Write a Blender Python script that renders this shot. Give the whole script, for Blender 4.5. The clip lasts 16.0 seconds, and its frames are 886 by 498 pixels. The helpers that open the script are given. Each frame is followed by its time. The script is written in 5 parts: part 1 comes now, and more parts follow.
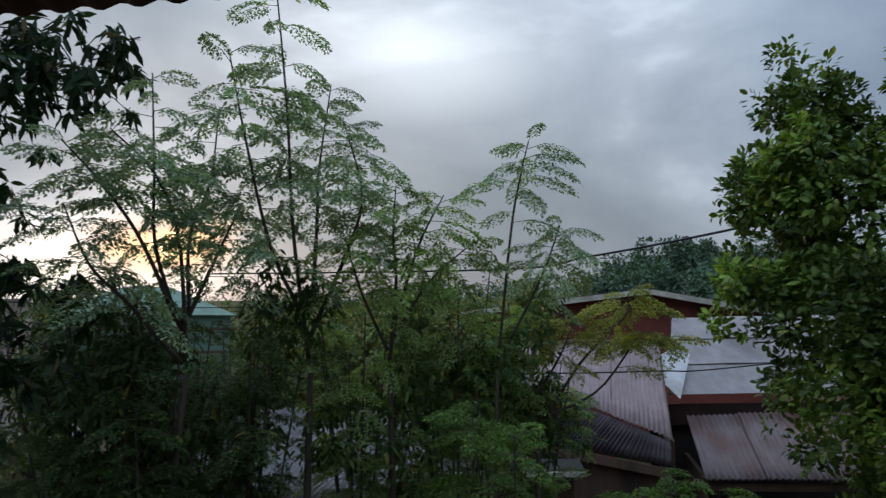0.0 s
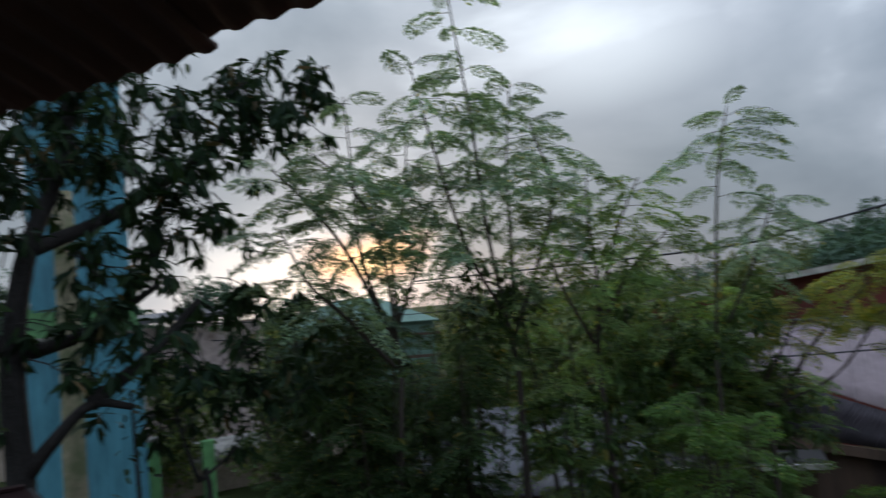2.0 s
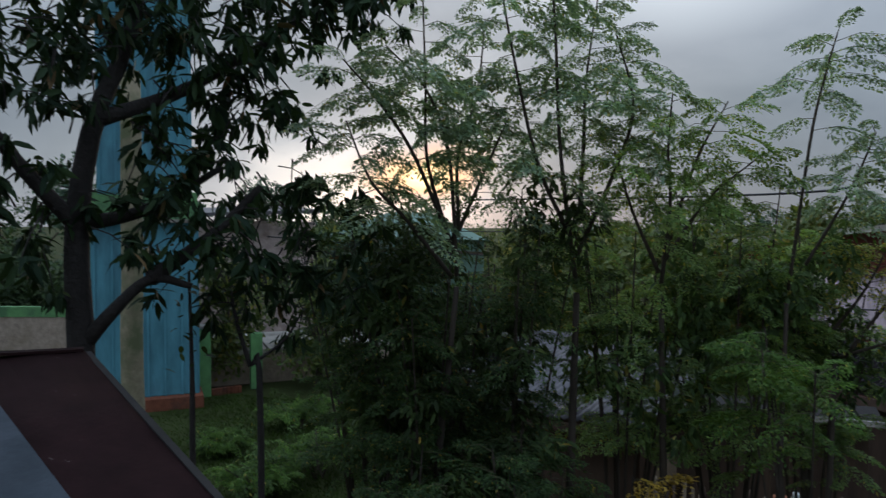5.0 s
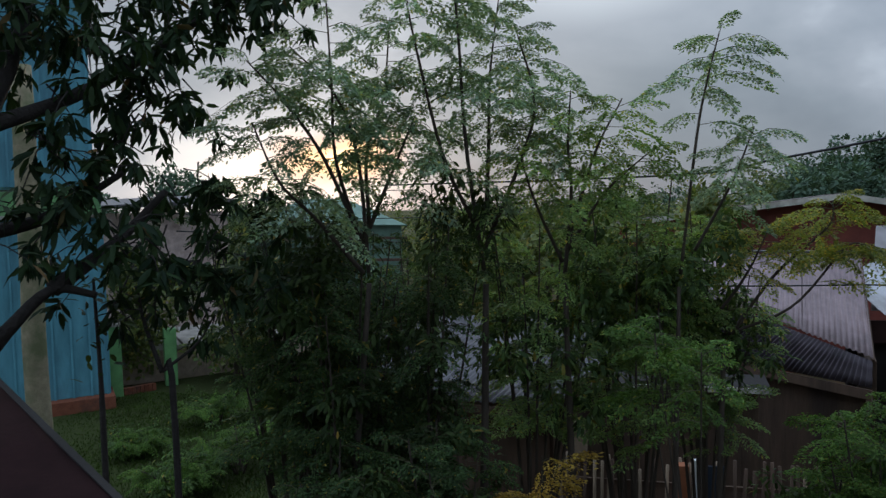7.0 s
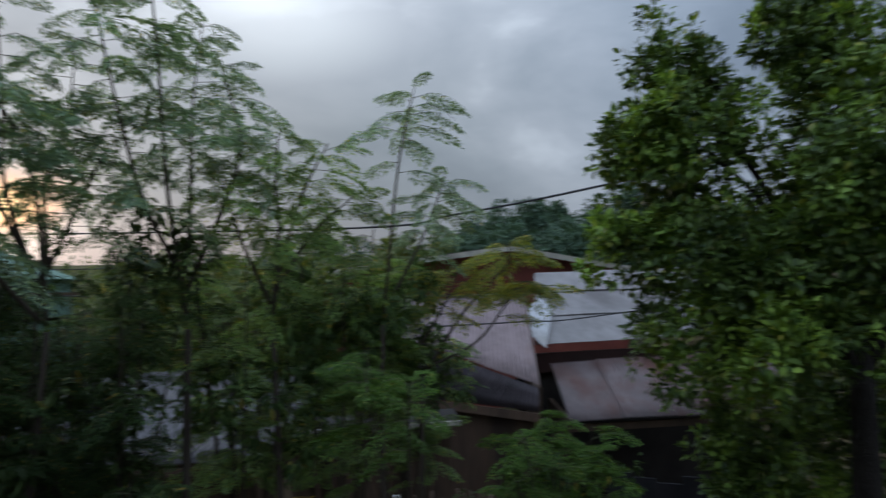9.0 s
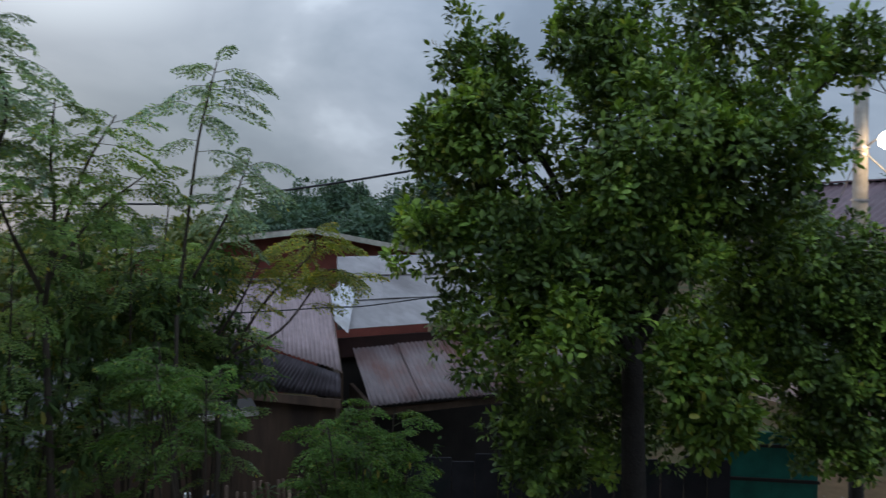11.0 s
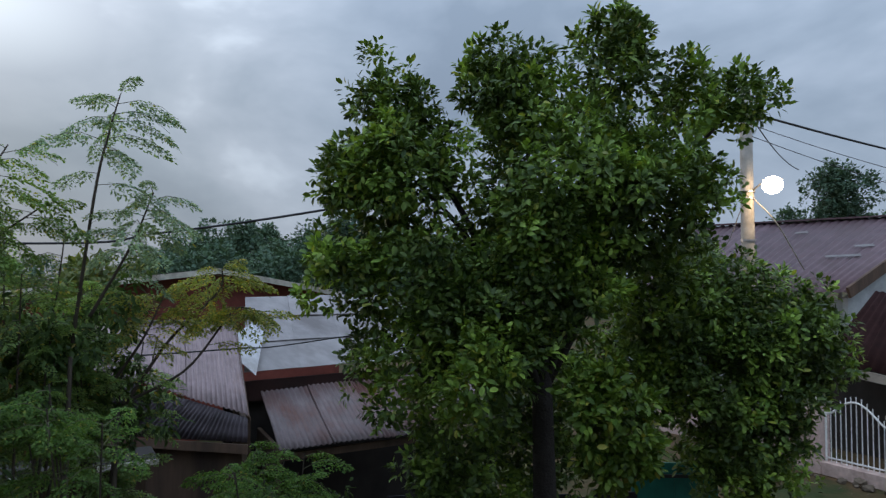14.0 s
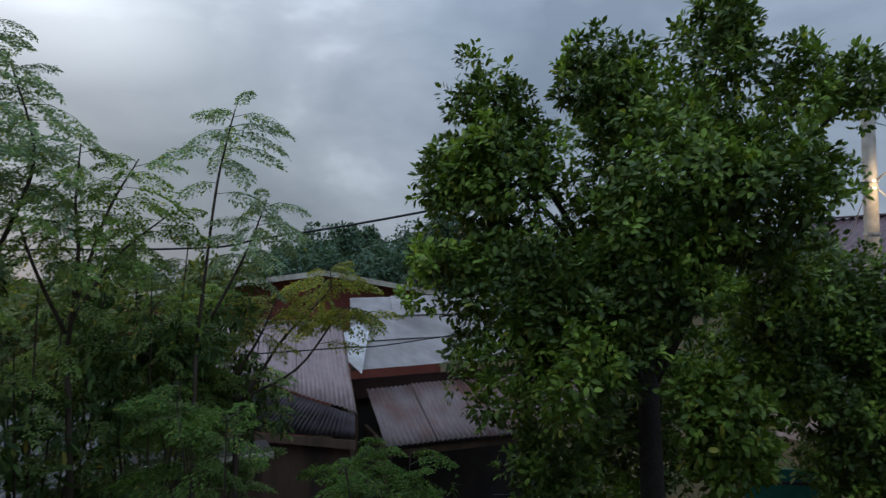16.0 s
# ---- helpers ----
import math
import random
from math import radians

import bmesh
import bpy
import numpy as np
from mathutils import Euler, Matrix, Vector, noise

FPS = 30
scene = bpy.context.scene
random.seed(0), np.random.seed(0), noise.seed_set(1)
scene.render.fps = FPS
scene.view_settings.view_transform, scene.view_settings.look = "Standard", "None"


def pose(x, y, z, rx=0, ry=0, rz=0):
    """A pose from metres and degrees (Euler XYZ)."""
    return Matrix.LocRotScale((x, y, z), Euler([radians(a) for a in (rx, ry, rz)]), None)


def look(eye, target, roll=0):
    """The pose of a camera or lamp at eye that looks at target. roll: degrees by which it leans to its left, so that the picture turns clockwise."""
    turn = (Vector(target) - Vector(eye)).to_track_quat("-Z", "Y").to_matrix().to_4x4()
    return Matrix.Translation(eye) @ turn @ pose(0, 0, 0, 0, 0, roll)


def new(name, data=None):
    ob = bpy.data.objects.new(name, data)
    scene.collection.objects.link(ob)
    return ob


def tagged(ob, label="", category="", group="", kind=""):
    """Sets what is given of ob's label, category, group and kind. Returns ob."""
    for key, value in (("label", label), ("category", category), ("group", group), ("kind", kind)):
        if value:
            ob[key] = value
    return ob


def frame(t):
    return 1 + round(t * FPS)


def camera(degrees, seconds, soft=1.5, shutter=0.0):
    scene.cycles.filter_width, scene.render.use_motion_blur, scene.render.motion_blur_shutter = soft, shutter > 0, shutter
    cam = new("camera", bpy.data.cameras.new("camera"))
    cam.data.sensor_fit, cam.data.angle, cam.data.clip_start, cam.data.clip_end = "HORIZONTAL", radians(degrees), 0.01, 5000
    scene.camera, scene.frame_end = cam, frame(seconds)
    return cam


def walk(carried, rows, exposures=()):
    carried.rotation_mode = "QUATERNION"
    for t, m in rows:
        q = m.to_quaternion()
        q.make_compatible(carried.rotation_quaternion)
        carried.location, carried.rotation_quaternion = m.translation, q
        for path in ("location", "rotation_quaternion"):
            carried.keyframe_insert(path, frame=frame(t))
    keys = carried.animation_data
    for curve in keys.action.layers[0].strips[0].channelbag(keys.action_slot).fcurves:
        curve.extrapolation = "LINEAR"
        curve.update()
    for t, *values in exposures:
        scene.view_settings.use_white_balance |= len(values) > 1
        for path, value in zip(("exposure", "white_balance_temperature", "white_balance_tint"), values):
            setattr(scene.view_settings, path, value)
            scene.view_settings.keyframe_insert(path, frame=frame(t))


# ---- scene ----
# ---- camera ----
cam = camera(64.1, 16.0, soft=1.3, shutter=0.65)
PATH = [
    (0, (0.0, 0.0, 4.3), (0.0, 1.995, 4.436), -0.6),
    (0.5, (-0.001, -0.02, 4.286), (-0.076, 1.974, 4.433), -1.3),
    (1, (-0.016, -0.001, 4.292), (-0.175, 1.985, 4.471), -1.4),
    (1.5, (-0.042, 0.042, 4.302), (-0.315, 2.018, 4.441), -3.0),
    (2, (-0.053, 0.07, 4.3), (-0.58, 1.993, 4.453), -5.4),
    (2.5, (-0.068, 0.091, 4.288), (-0.853, 1.919, 4.499), -3.4),
    (3, (-0.084, 0.098, 4.281), (-1.009, 1.859, 4.49), -4.4),
    (3.5, (-0.121, 0.128, 4.252), (-0.908, 1.964, 4.336), -1.5),
    (4, (-0.193, 0.187, 4.205), (-0.929, 2.046, 4.202), 0.1),
    (4.2, (-0.199, 0.186, 4.194), (-0.949, 2.04, 4.185), -0.3),
    (6.3, (-0.157, 0.253, 4.306), (-0.626, 2.192, 4.174), 0.1),
    (6.5, (-0.149, 0.21, 4.317), (-0.608, 2.153, 4.194), -0.4),
    (7, (-0.098, 0.112, 4.325), (-0.555, 2.055, 4.21), -1.3),
    (7.5, (-0.052, 0.11, 4.315), (-0.435, 2.072, 4.24), -1.1),
    (8, (-0.018, 0.087, 4.338), (-0.424, 2.043, 4.244), -2.8),
    (8.5, (-0.014, 0.087, 4.32), (-0.136, 2.082, 4.239), -2.1),
    (9, (-0.222, 0.107, 4.219), (0.173, 2.067, 4.24), -1.2),
    (9.5, (-0.279, 0.14, 4.224), (0.298, 2.055, 4.212), 0.0),
    (10, (-0.335, 0.164, 4.279), (0.421, 2.015, 4.287), 0.3),
    (10.2, (-0.254, 0.207, 4.287), (0.528, 2.047, 4.285), 0.5),
    (12.3, (-0.251, 0.186, 4.249), (0.901, 1.82, 4.209), -0.4),
    (12.5, (-0.241, 0.196, 4.238), (0.926, 1.82, 4.216), -0.2),
    (13, (-0.257, 0.178, 4.238), (0.945, 1.776, 4.249), 0.1),
    (13.5, (-0.267, 0.187, 4.242), (0.892, 1.816, 4.315), 0.6),
    (14, (-0.264, 0.184, 4.237), (0.869, 1.83, 4.317), -0.0),
    (14.5, (-0.263, 0.203, 4.244), (0.818, 1.884, 4.326), -0.4),
    (15, (-0.279, 0.177, 4.241), (0.718, 1.908, 4.338), -0.9),
    (15.5, (-0.3, 0.176, 4.243), (0.646, 1.935, 4.349), -0.5),
    (16, (-0.314, 0.149, 4.239), (0.581, 1.936, 4.32), -0.6),
]

EXPOSURES = [(0, 0.05), (2.6, 0.03), (3.5, -0.12), (4.2, -0.12), (6.3, 0.04), (8, 0.04), (9.5, 0.0), (12.3, 0.32), (14, 0.26), (15, 0.18), (15.5, 0.08), (16, -0.03)]
walk(cam, [(t, look(eye, target, roll)) for t, eye, target, roll in PATH], EXPOSURES)

# ---- world and sun ----
SUN_AZ, SUN_EL = -21.5, 4.0
SUN_DIR = Vector((math.sin(radians(SUN_AZ)) * math.cos(radians(SUN_EL)), math.cos(radians(SUN_AZ)) * math.cos(radians(SUN_EL)), math.sin(radians(SUN_EL))))


def node(tree, kind, **inputs):
    n = tree.nodes.new(kind)
    for key, value in inputs.items():
        n.inputs[key.replace("_", " ")].default_value = value
    return n


def ramp(tree, stops, source=None):
    n = tree.nodes.new("ShaderNodeValToRGB")
    el = n.color_ramp.elements
    while len(el) < len(stops):
        el.new(0.5)
    for e, (p, c) in zip(el, stops):
        e.position, e.color = p, (c, c, c, 1) if isinstance(c, (int, float)) else (*c, 1)
    if source:
        tree.links.new(source, n.inputs[0])
    return n


def math_node(tree, op, a, b=None):
    n = tree.nodes.new("ShaderNodeMath")
    n.operation = op
    for i, v in enumerate((a, b)):
        if v is None:
            continue
        if isinstance(v, (int, float)):
            n.inputs[i].default_value = v
        else:
            tree.links.new(v, n.inputs[i])
    return n.outputs[0]


def mix_colour(tree, fac, a, b, blend="MIX"):
    n = tree.nodes.new("ShaderNodeMix")
    n.data_type, n.blend_type = "RGBA", blend
    for i, v in ((0, fac), (6, a), (7, b)):
        if isinstance(v, (int, float)):
            n.inputs[i].default_value = v
        elif isinstance(v, tuple):
            n.inputs[i].default_value = (*v, 1)
        else:
            tree.links.new(v, n.inputs[i])
    return n.outputs[2]


def make_world():
    w = bpy.data.worlds.new("dusk_sky")
    scene.world = w
    w.use_nodes = True
    t = w.node_tree
    t.nodes.clear()
    out, bg = t.nodes.new("ShaderNodeOutputWorld"), t.nodes.new("ShaderNodeBackground")
    t.links.new(bg.outputs[0], out.inputs[0])
    sky = t.nodes.new("ShaderNodeTexSky")
    sky.sky_type, sky.sun_disc = "NISHITA", False
    sky.sun_elevation, sky.sun_rotation = radians(SUN_EL), radians(SUN_AZ)
    dim = mix_colour(t, 1.0, sky.outputs[0], (0.08, 0.08, 0.08), "MULTIPLY")
    co = t.nodes.new("ShaderNodeTexCoord")
    flat = t.nodes.new("ShaderNodeMapping")
    flat.inputs["Scale"].default_value = (1.0, 1.0, 2.0)
    t.links.new(co.outputs["Generated"], flat.inputs[0])
    big = node(t, "ShaderNodeTexNoise", Scale=2.3, Detail=5.0, Roughness=0.5, Distortion=0.35)
    fine = node(t, "ShaderNodeTexNoise", Scale=7.0, Detail=6.0, Roughness=0.55)
    for n in (big, fine):
        t.links.new(flat.outputs[0], n.inputs["Vector"])
    lump = math_node(t, "ADD", math_node(t, "MULTIPLY", big.outputs[0], 0.84), math_node(t, "MULTIPLY", fine.outputs[0], 0.16))
    cloud = ramp(t, [(0.34, (0.20, 0.245, 0.30)), (0.46, (0.28, 0.33, 0.39)), (0.56, (0.37, 0.42, 0.485)), (0.68, (0.62, 0.69, 0.765))], lump)
    base = mix_colour(t, 0.93, dim, cloud.outputs[0])
    # brightness falls away from the sunset
    dot = t.nodes.new("ShaderNodeVectorMath")
    dot.operation = "DOT_PRODUCT"
    t.links.new(co.outputs["Generated"], dot.inputs[0])
    dot.inputs[1].default_value = SUN_DIR
    fall = ramp(t, [(0.0, (0.90, 0.97, 1.08)), (0.6, (0.93, 0.98, 1.08)), (0.9, (1.0, 1.0, 1.0)), (1.0, (1.05, 1.02, 1.0))], dot.outputs["Value"])
    base = mix_colour(t, 1.0, base, fall.outputs[0], "MULTIPLY")
    # an overcast sky brightens towards the zenith
    xyz = t.nodes.new("ShaderNodeSeparateXYZ")
    t.links.new(co.outputs["Generated"], xyz.inputs[0])
    height = math_node(t, "MAXIMUM", xyz.outputs[2], 0.0)
    lift = math_node(t, "ADD", math_node(t, "MULTIPLY", math_node(t, "MULTIPLY", height, height), 2.4), math_node(t, "ADD", math_node(t, "MULTIPLY", height, 0.55), 0.9))
    base = mix_colour(t, 1.0, base, lift, "MULTIPLY")
    # glow of the low sun between the clouds, flattened along the horizon
    sub = t.nodes.new("ShaderNodeVectorMath")
    sub.operation = "SUBTRACT"
    t.links.new(co.outputs["Generated"], sub.inputs[0])
    sub.inputs[1].default_value = SUN_DIR
    bank = t.nodes.new("ShaderNodeVectorMath")
    bank.operation = "SUBTRACT"
    t.links.new(co.outputs["Generated"], bank.inputs[0])
    bank.inputs[1].default_value = (-0.435, 0.899, 0.045)
    reach = []
    for source, scale in ((sub, (1.0, 1.0, 2.2)), (bank, (1.0, 1.0, 2.4))):
        squash = t.nodes.new("ShaderNodeMapping")
        squash.inputs["Scale"].default_value = scale
        t.links.new(source.outputs[0], squash.inputs[0])
        far = t.nodes.new("ShaderNodeVectorMath")
        far.operation = "LENGTH"
        t.links.new(squash.outputs[0], far.inputs[0])
        reach.append(math_node(t, "ADD", far.outputs["Value"], math_node(t, "MULTIPLY", math_node(t, "SUBTRACT", fine.outputs[0], 0.5), 0.2)))
    wide = ramp(t, [(0.05, (0.8, 0.72, 0.62)), (0.14, (0.58, 0.55, 0.52)), (0.2, (0.25, 0.26, 0.27)), (0.3, (0.07, 0.08, 0.09)), (0.55, 0.0)], reach[1])
    core = ramp(t, [(0.0, (2.8, 1.9, 1.0)), (0.035, (1.9, 1.1, 0.55)), (0.07, (1.3, 0.74, 0.44)), (0.12, (0.95, 0.75, 0.62))], reach[0])
    opening = ramp(t, [(0.0, 1.0), (0.035, 0.85), (0.075, 0.5), (0.125, 0.0)], reach[0])
    # a thin bright gap in the overcast, high in front
    gap = t.nodes.new("ShaderNodeVectorMath")
    gap.operation = "SUBTRACT"
    t.links.new(co.outputs["Generated"], gap.inputs[0])
    gap.inputs[1].default_value = (-0.02, 0.945, 0.325)
    press = t.nodes.new("ShaderNodeMapping")
    press.inputs["Scale"].default_value = (0.8, 0.8, 1.7)
    t.links.new(gap.outputs[0], press.inputs[0])
    near = t.nodes.new("ShaderNodeVectorMath")
    near.operation = "LENGTH"
    t.links.new(press.outputs[0], near.inputs[0])
    torn = math_node(t, "ADD", near.outputs["Value"], math_node(t, "MULTIPLY", math_node(t, "SUBTRACT", lump, 0.5), 0.45))
    thin = ramp(t, [(0.0, (0.36, 0.375, 0.39)), (0.07, (0.27, 0.285, 0.3)), (0.15, (0.06, 0.06, 0.068)), (0.26, 0.0)], torn)
    base = mix_colour(t, 1.0, base, thin.outputs[0], "ADD")
    base = mix_colour(t, 1.0, base, wide.outputs[0], "ADD")
    base = mix_colour(t, opening.outputs[0], base, core.outputs[0])
    t.links.new(base, bg.inputs[0])
    bg.inputs[1].default_value = 1.0


make_world()
sun = new("sun", bpy.data.lights.new("sun", "SUN"))
sun.data.energy, sun.data.angle, sun.data.color = 0.5, radians(14), (1.0, 0.80, 0.58)
sun.matrix_world = look((0, 0, 30), Vector((0, 0, 30)) - SUN_DIR)


# ---- materials ----
def surface(name, colour, rough=0.8, metal=0.0, vary=0.25, scale=4.0, stain=None, stain_at=(0.5, 0.68), stain_scale=1.3, bump=0.15, bump_scale=40.0, streak=None, specular=0.4):
    """Base colour with grain and stains at two scales, in world-sized pattern."""
    m = bpy.data.materials.new(name)
    m.use_nodes = True
    t = m.node_tree
    b = t.nodes["Principled BSDF"]
    co = t.nodes.new("ShaderNodeTexCoord")
    mp = t.nodes.new("ShaderNodeMapping")
    t.links.new(co.outputs["Object"], mp.inputs[0])
    if streak:
        mp.inputs["Scale"].default_value = streak
    n1 = node(t, "ShaderNodeTexNoise", Scale=scale, Detail=6.0, Roughness=0.6)
    t.links.new(mp.outputs[0], n1.inputs["Vector"])
    dark = tuple(c * (1 - vary) for c in colour)
    light = tuple(min(1, c * (1 + vary)) for c in colour)
    r = ramp(t, [(0.3, dark), (0.7, light)], n1.outputs[0])
    col = r.outputs[0]
    if stain:
        n2 = node(t, "ShaderNodeTexNoise", Scale=stain_scale, Detail=8.0, Roughness=0.65)
        t.links.new(mp.outputs[0], n2.inputs["Vector"])
        f = ramp(t, [(stain_at[0], 0.0), (stain_at[1], 1.0)], n2.outputs[0])
        col = mix_colour(t, f.outputs[0], col, stain)
    info = t.nodes.new("ShaderNodeObjectInfo")
    tone = ramp(t, [(0, 0.86), (1, 1.12)], info.outputs["Random"])
    col = mix_colour(t, 1.0, col, tone.outputs[0], "MULTIPLY")
    t.links.new(col, b.inputs["Base Color"])
    b.inputs["Roughness"].default_value, b.inputs["Metallic"].default_value = rough, metal
    b.inputs["Specular IOR Level"].default_value = specular
    n3 = node(t, "ShaderNodeTexNoise", Scale=bump_scale, Detail=5.0)
    t.links.new(mp.outputs[0], n3.inputs["Vector"])
    bp = node(t, "ShaderNodeBump", Strength=bump, Distance=0.02)
    t.links.new(n3.outputs[0], bp.inputs["Height"])
    t.links.new(bp.outputs[0], b.inputs["Normal"])
    return m


def foliage(name, dark, light, old=None, old_from=0.86, through_light=0.35, rough=0.42, specular=0.3, young=None):
    """Leaves: each its own tone, some yellowing, light passing through."""
    m = bpy.data.materials.new(name)
    m.use_nodes = True
    t = m.node_tree
    b = t.nodes["Principled BSDF"]
    geo = t.nodes.new("ShaderNodeNewGeometry")
    stops = [(0.0, dark), (old_from, light)]
    if old:
        stops += [(min(0.99, old_from + 0.03), old), (1.0, old)]
    r = ramp(t, stops, geo.outputs["Random Per Island"])
    n1 = node(t, "ShaderNodeTexNoise", Scale=1.6, Detail=3.0)
    t.links.new(geo.outputs["Position"], n1.inputs["Vector"])
    tone = ramp(t, [(0.3, 0.65), (0.7, 1.4)], n1.outputs[0])
    col = mix_colour(t, 1.0, r.outputs[0], tone.outputs[0], "MULTIPLY")
    # paler patches: new shoots, plus lit-clump and hollow contrast put into the colour
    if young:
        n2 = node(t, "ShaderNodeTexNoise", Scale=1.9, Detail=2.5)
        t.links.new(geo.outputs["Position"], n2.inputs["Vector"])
        shoot_and_lit = ramp(t, [(0.47, 0.0), (0.6, 1.0)], n2.outputs[0])
        col = mix_colour(t, shoot_and_lit.outputs[0], col, mix_colour(t, 1.0, col, young, "MULTIPLY"))
    t.links.new(col, b.inputs["Base Color"])
    b.inputs["Roughness"].default_value = rough
    b.inputs["Specular IOR Level"].default_value = specular
    tr = t.nodes.new("ShaderNodeBsdfTranslucent")
    t.links.new(mix_colour(t, 1.0, col, (1.25, 1.2, 0.6), "MULTIPLY"), tr.inputs[0])
    mx = t.nodes.new("ShaderNodeMixShader")
    mx.inputs[0].default_value = through_light
    t.links.new(b.outputs[0], mx.inputs[1])
    t.links.new(tr.outputs[0], mx.inputs[2])
    t.links.new(mx.outputs[0], t.nodes["Material Output"].inputs[0])
    return m


def emitter(name, colour, strength):
    m = bpy.data.materials.new(name)
    m.use_nodes = True
    b = m.node_tree.nodes["Principled BSDF"]
    b.inputs["Base Color"].default_value = (*colour, 1)
    b.inputs["Emission Color"].default_value = (*colour, 1)
    b.inputs["Emission Strength"].default_value = strength
    return m


M_GROUND = surface("bare_earth_and_grass", (0.082, 0.054, 0.029), 0.95, specular=0.1, stain=(0.032, 0.045, 0.017), stain_at=(0.47, 0.62), stain_scale=0.35, scale=3.0, bump=0.6, bump_scale=9)


def grow_turf(m):
    """Short turf over the western part of the earth, with a ragged edge."""
    t = m.node_tree
    b = t.nodes["Principled BSDF"]
    old = b.inputs["Base Color"].links[0].from_socket
    geo = t.nodes.new("ShaderNodeNewGeometry")
    xyz = t.nodes.new("ShaderNodeSeparateXYZ")
    t.links.new(geo.outputs["Position"], xyz.inputs[0])
    n1 = node(t, "ShaderNodeTexNoise", Scale=0.7, Detail=6.0, Roughness=0.6)
    n2 = node(t, "ShaderNodeTexNoise", Scale=24.0, Detail=4.0)
    for n in (n1, n2):
        t.links.new(geo.outputs["Position"], n.inputs["Vector"])
    edge = math_node(t, "ADD", xyz.outputs[0], math_node(t, "MULTIPLY", n1.outputs[0], 9.0))
    west = ramp(t, [(0.0, 1.0), (0.5, 0.75), (1.0, 0.0)], math_node(t, "MULTIPLY", math_node(t, "ADD", edge, 1.5), 0.3))
    turf = ramp(t, [(0.3, (0.024, 0.032, 0.010)), (0.7, (0.046, 0.058, 0.018))], n2.outputs[0])
    t.links.new(mix_colour(t, west.outputs[0], old, turf.outputs[0]), b.inputs["Base Color"])


grow_turf(M_GROUND)
M_BARK = surface("grey_brown_bark", (0.065, 0.05, 0.038), 0.9, scale=14, bump=0.6, bump_scale=50, streak=(1, 1, 0.25))
M_BARK_DARK = surface("dark_mango_bark", (0.03, 0.025, 0.022), 0.92, scale=12, bump=0.7, bump_scale=40)
M_TWIG = surface("green_twig", (0.09, 0.09, 0.045), 0.8, scale=20)
M_MORINGA = foliage("feathery_leaf", (0.13, 0.21, 0.14), (0.3, 0.4, 0.26), (0.42, 0.38, 0.1), 0.965, 0.45)
M_MORINGA_YOUNG = foliage("young_feathery_leaf", (0.12, 0.21, 0.075), (0.245, 0.36, 0.12), (0.42, 0.38, 0.08), 0.95, 0.45)
M_MORINGA_YELLOW = foliage("yellowing_feathery_leaf", (0.14, 0.2, 0.05), (0.32, 0.33, 0.07), (0.5, 0.37, 0.06), 0.88, 0.45)
# shrub greens darkened: understory shade is partly put into these leaf colours
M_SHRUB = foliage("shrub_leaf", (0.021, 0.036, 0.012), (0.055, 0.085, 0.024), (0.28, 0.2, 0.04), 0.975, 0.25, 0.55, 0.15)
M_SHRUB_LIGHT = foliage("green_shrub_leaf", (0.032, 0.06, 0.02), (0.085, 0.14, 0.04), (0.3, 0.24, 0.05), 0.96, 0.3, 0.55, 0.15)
M_SHRUB_FEATHER = foliage("shaded_feathery_leaf", (0.03, 0.062, 0.026), (0.085, 0.145, 0.052), (0.3, 0.24, 0.05), 0.965, 0.4, 0.5, 0.2)
M_LOW_FEATHER = foliage("low_feathery_leaf", (0.055, 0.125, 0.03), (0.15, 0.255, 0.055), (0.3, 0.3, 0.06), 0.97, 0.4, 0.5, 0.2)
M_WITHERED = foliage("withered_leaf", (0.4, 0.26, 0.05), (0.6, 0.42, 0.08), None, 0.9, 0.4)
M_MANGO = foliage("mango_leaf", (0.012, 0.026, 0.014), (0.032, 0.058, 0.022), (0.13, 0.085, 0.04), 0.97, 0.2, 0.6, 0.12)
# dark base, bright patches: shoots and painted contrast of lit clumps to hollows
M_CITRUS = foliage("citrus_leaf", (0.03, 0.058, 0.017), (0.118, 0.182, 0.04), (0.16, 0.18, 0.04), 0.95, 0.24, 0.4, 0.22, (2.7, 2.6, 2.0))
M_CITRUS_LIGHT = foliage("young_citrus_leaf", (0.05, 0.1, 0.017), (0.14, 0.21, 0.03), (0.28, 0.28, 0.05), 0.93, 0.3, 0.4, 0.22)
# distance haze is put into this paler, bluer leaf colour
M_FAR = foliage("hazed_far_woods_leaf", (0.05, 0.095, 0.065), (0.095, 0.155, 0.095), None, 0.9, 0.2, 0.7)
M_HEDGE = foliage("hedge_leaf", (0.025, 0.05, 0.022), (0.06, 0.1, 0.035), None, 0.9, 0.25, 0.6)
M_MID = foliage("yellow_green_bush_leaf", (0.07, 0.11, 0.03), (0.17, 0.20, 0.06), (0.3, 0.25, 0.06), 0.93)
M_GRASS = foliage("grass_blade", (0.026, 0.05, 0.009), (0.044, 0.076, 0.013), (0.08, 0.07, 0.025), 0.97, 0.25, 0.7, 0.1)
M_ROOF_PINK = surface("weathered_galvanised_sheet", (0.30, 0.228, 0.232), 0.5, 0.3, stain=(0.22, 0.13, 0.11), stain_scale=0.9, streak=(1, 0.35, 1), scale=6, bump=0.08)
M_ROOF_WHITE = surface("pale_galvanised_sheet", (0.26, 0.242, 0.242), 0.6, 0.08, stain=(0.15, 0.132, 0.13), stain_at=(0.45, 0.66), stain_scale=1.1, streak=(1, 0.4, 1), scale=4, vary=0.18, bump=0.05)
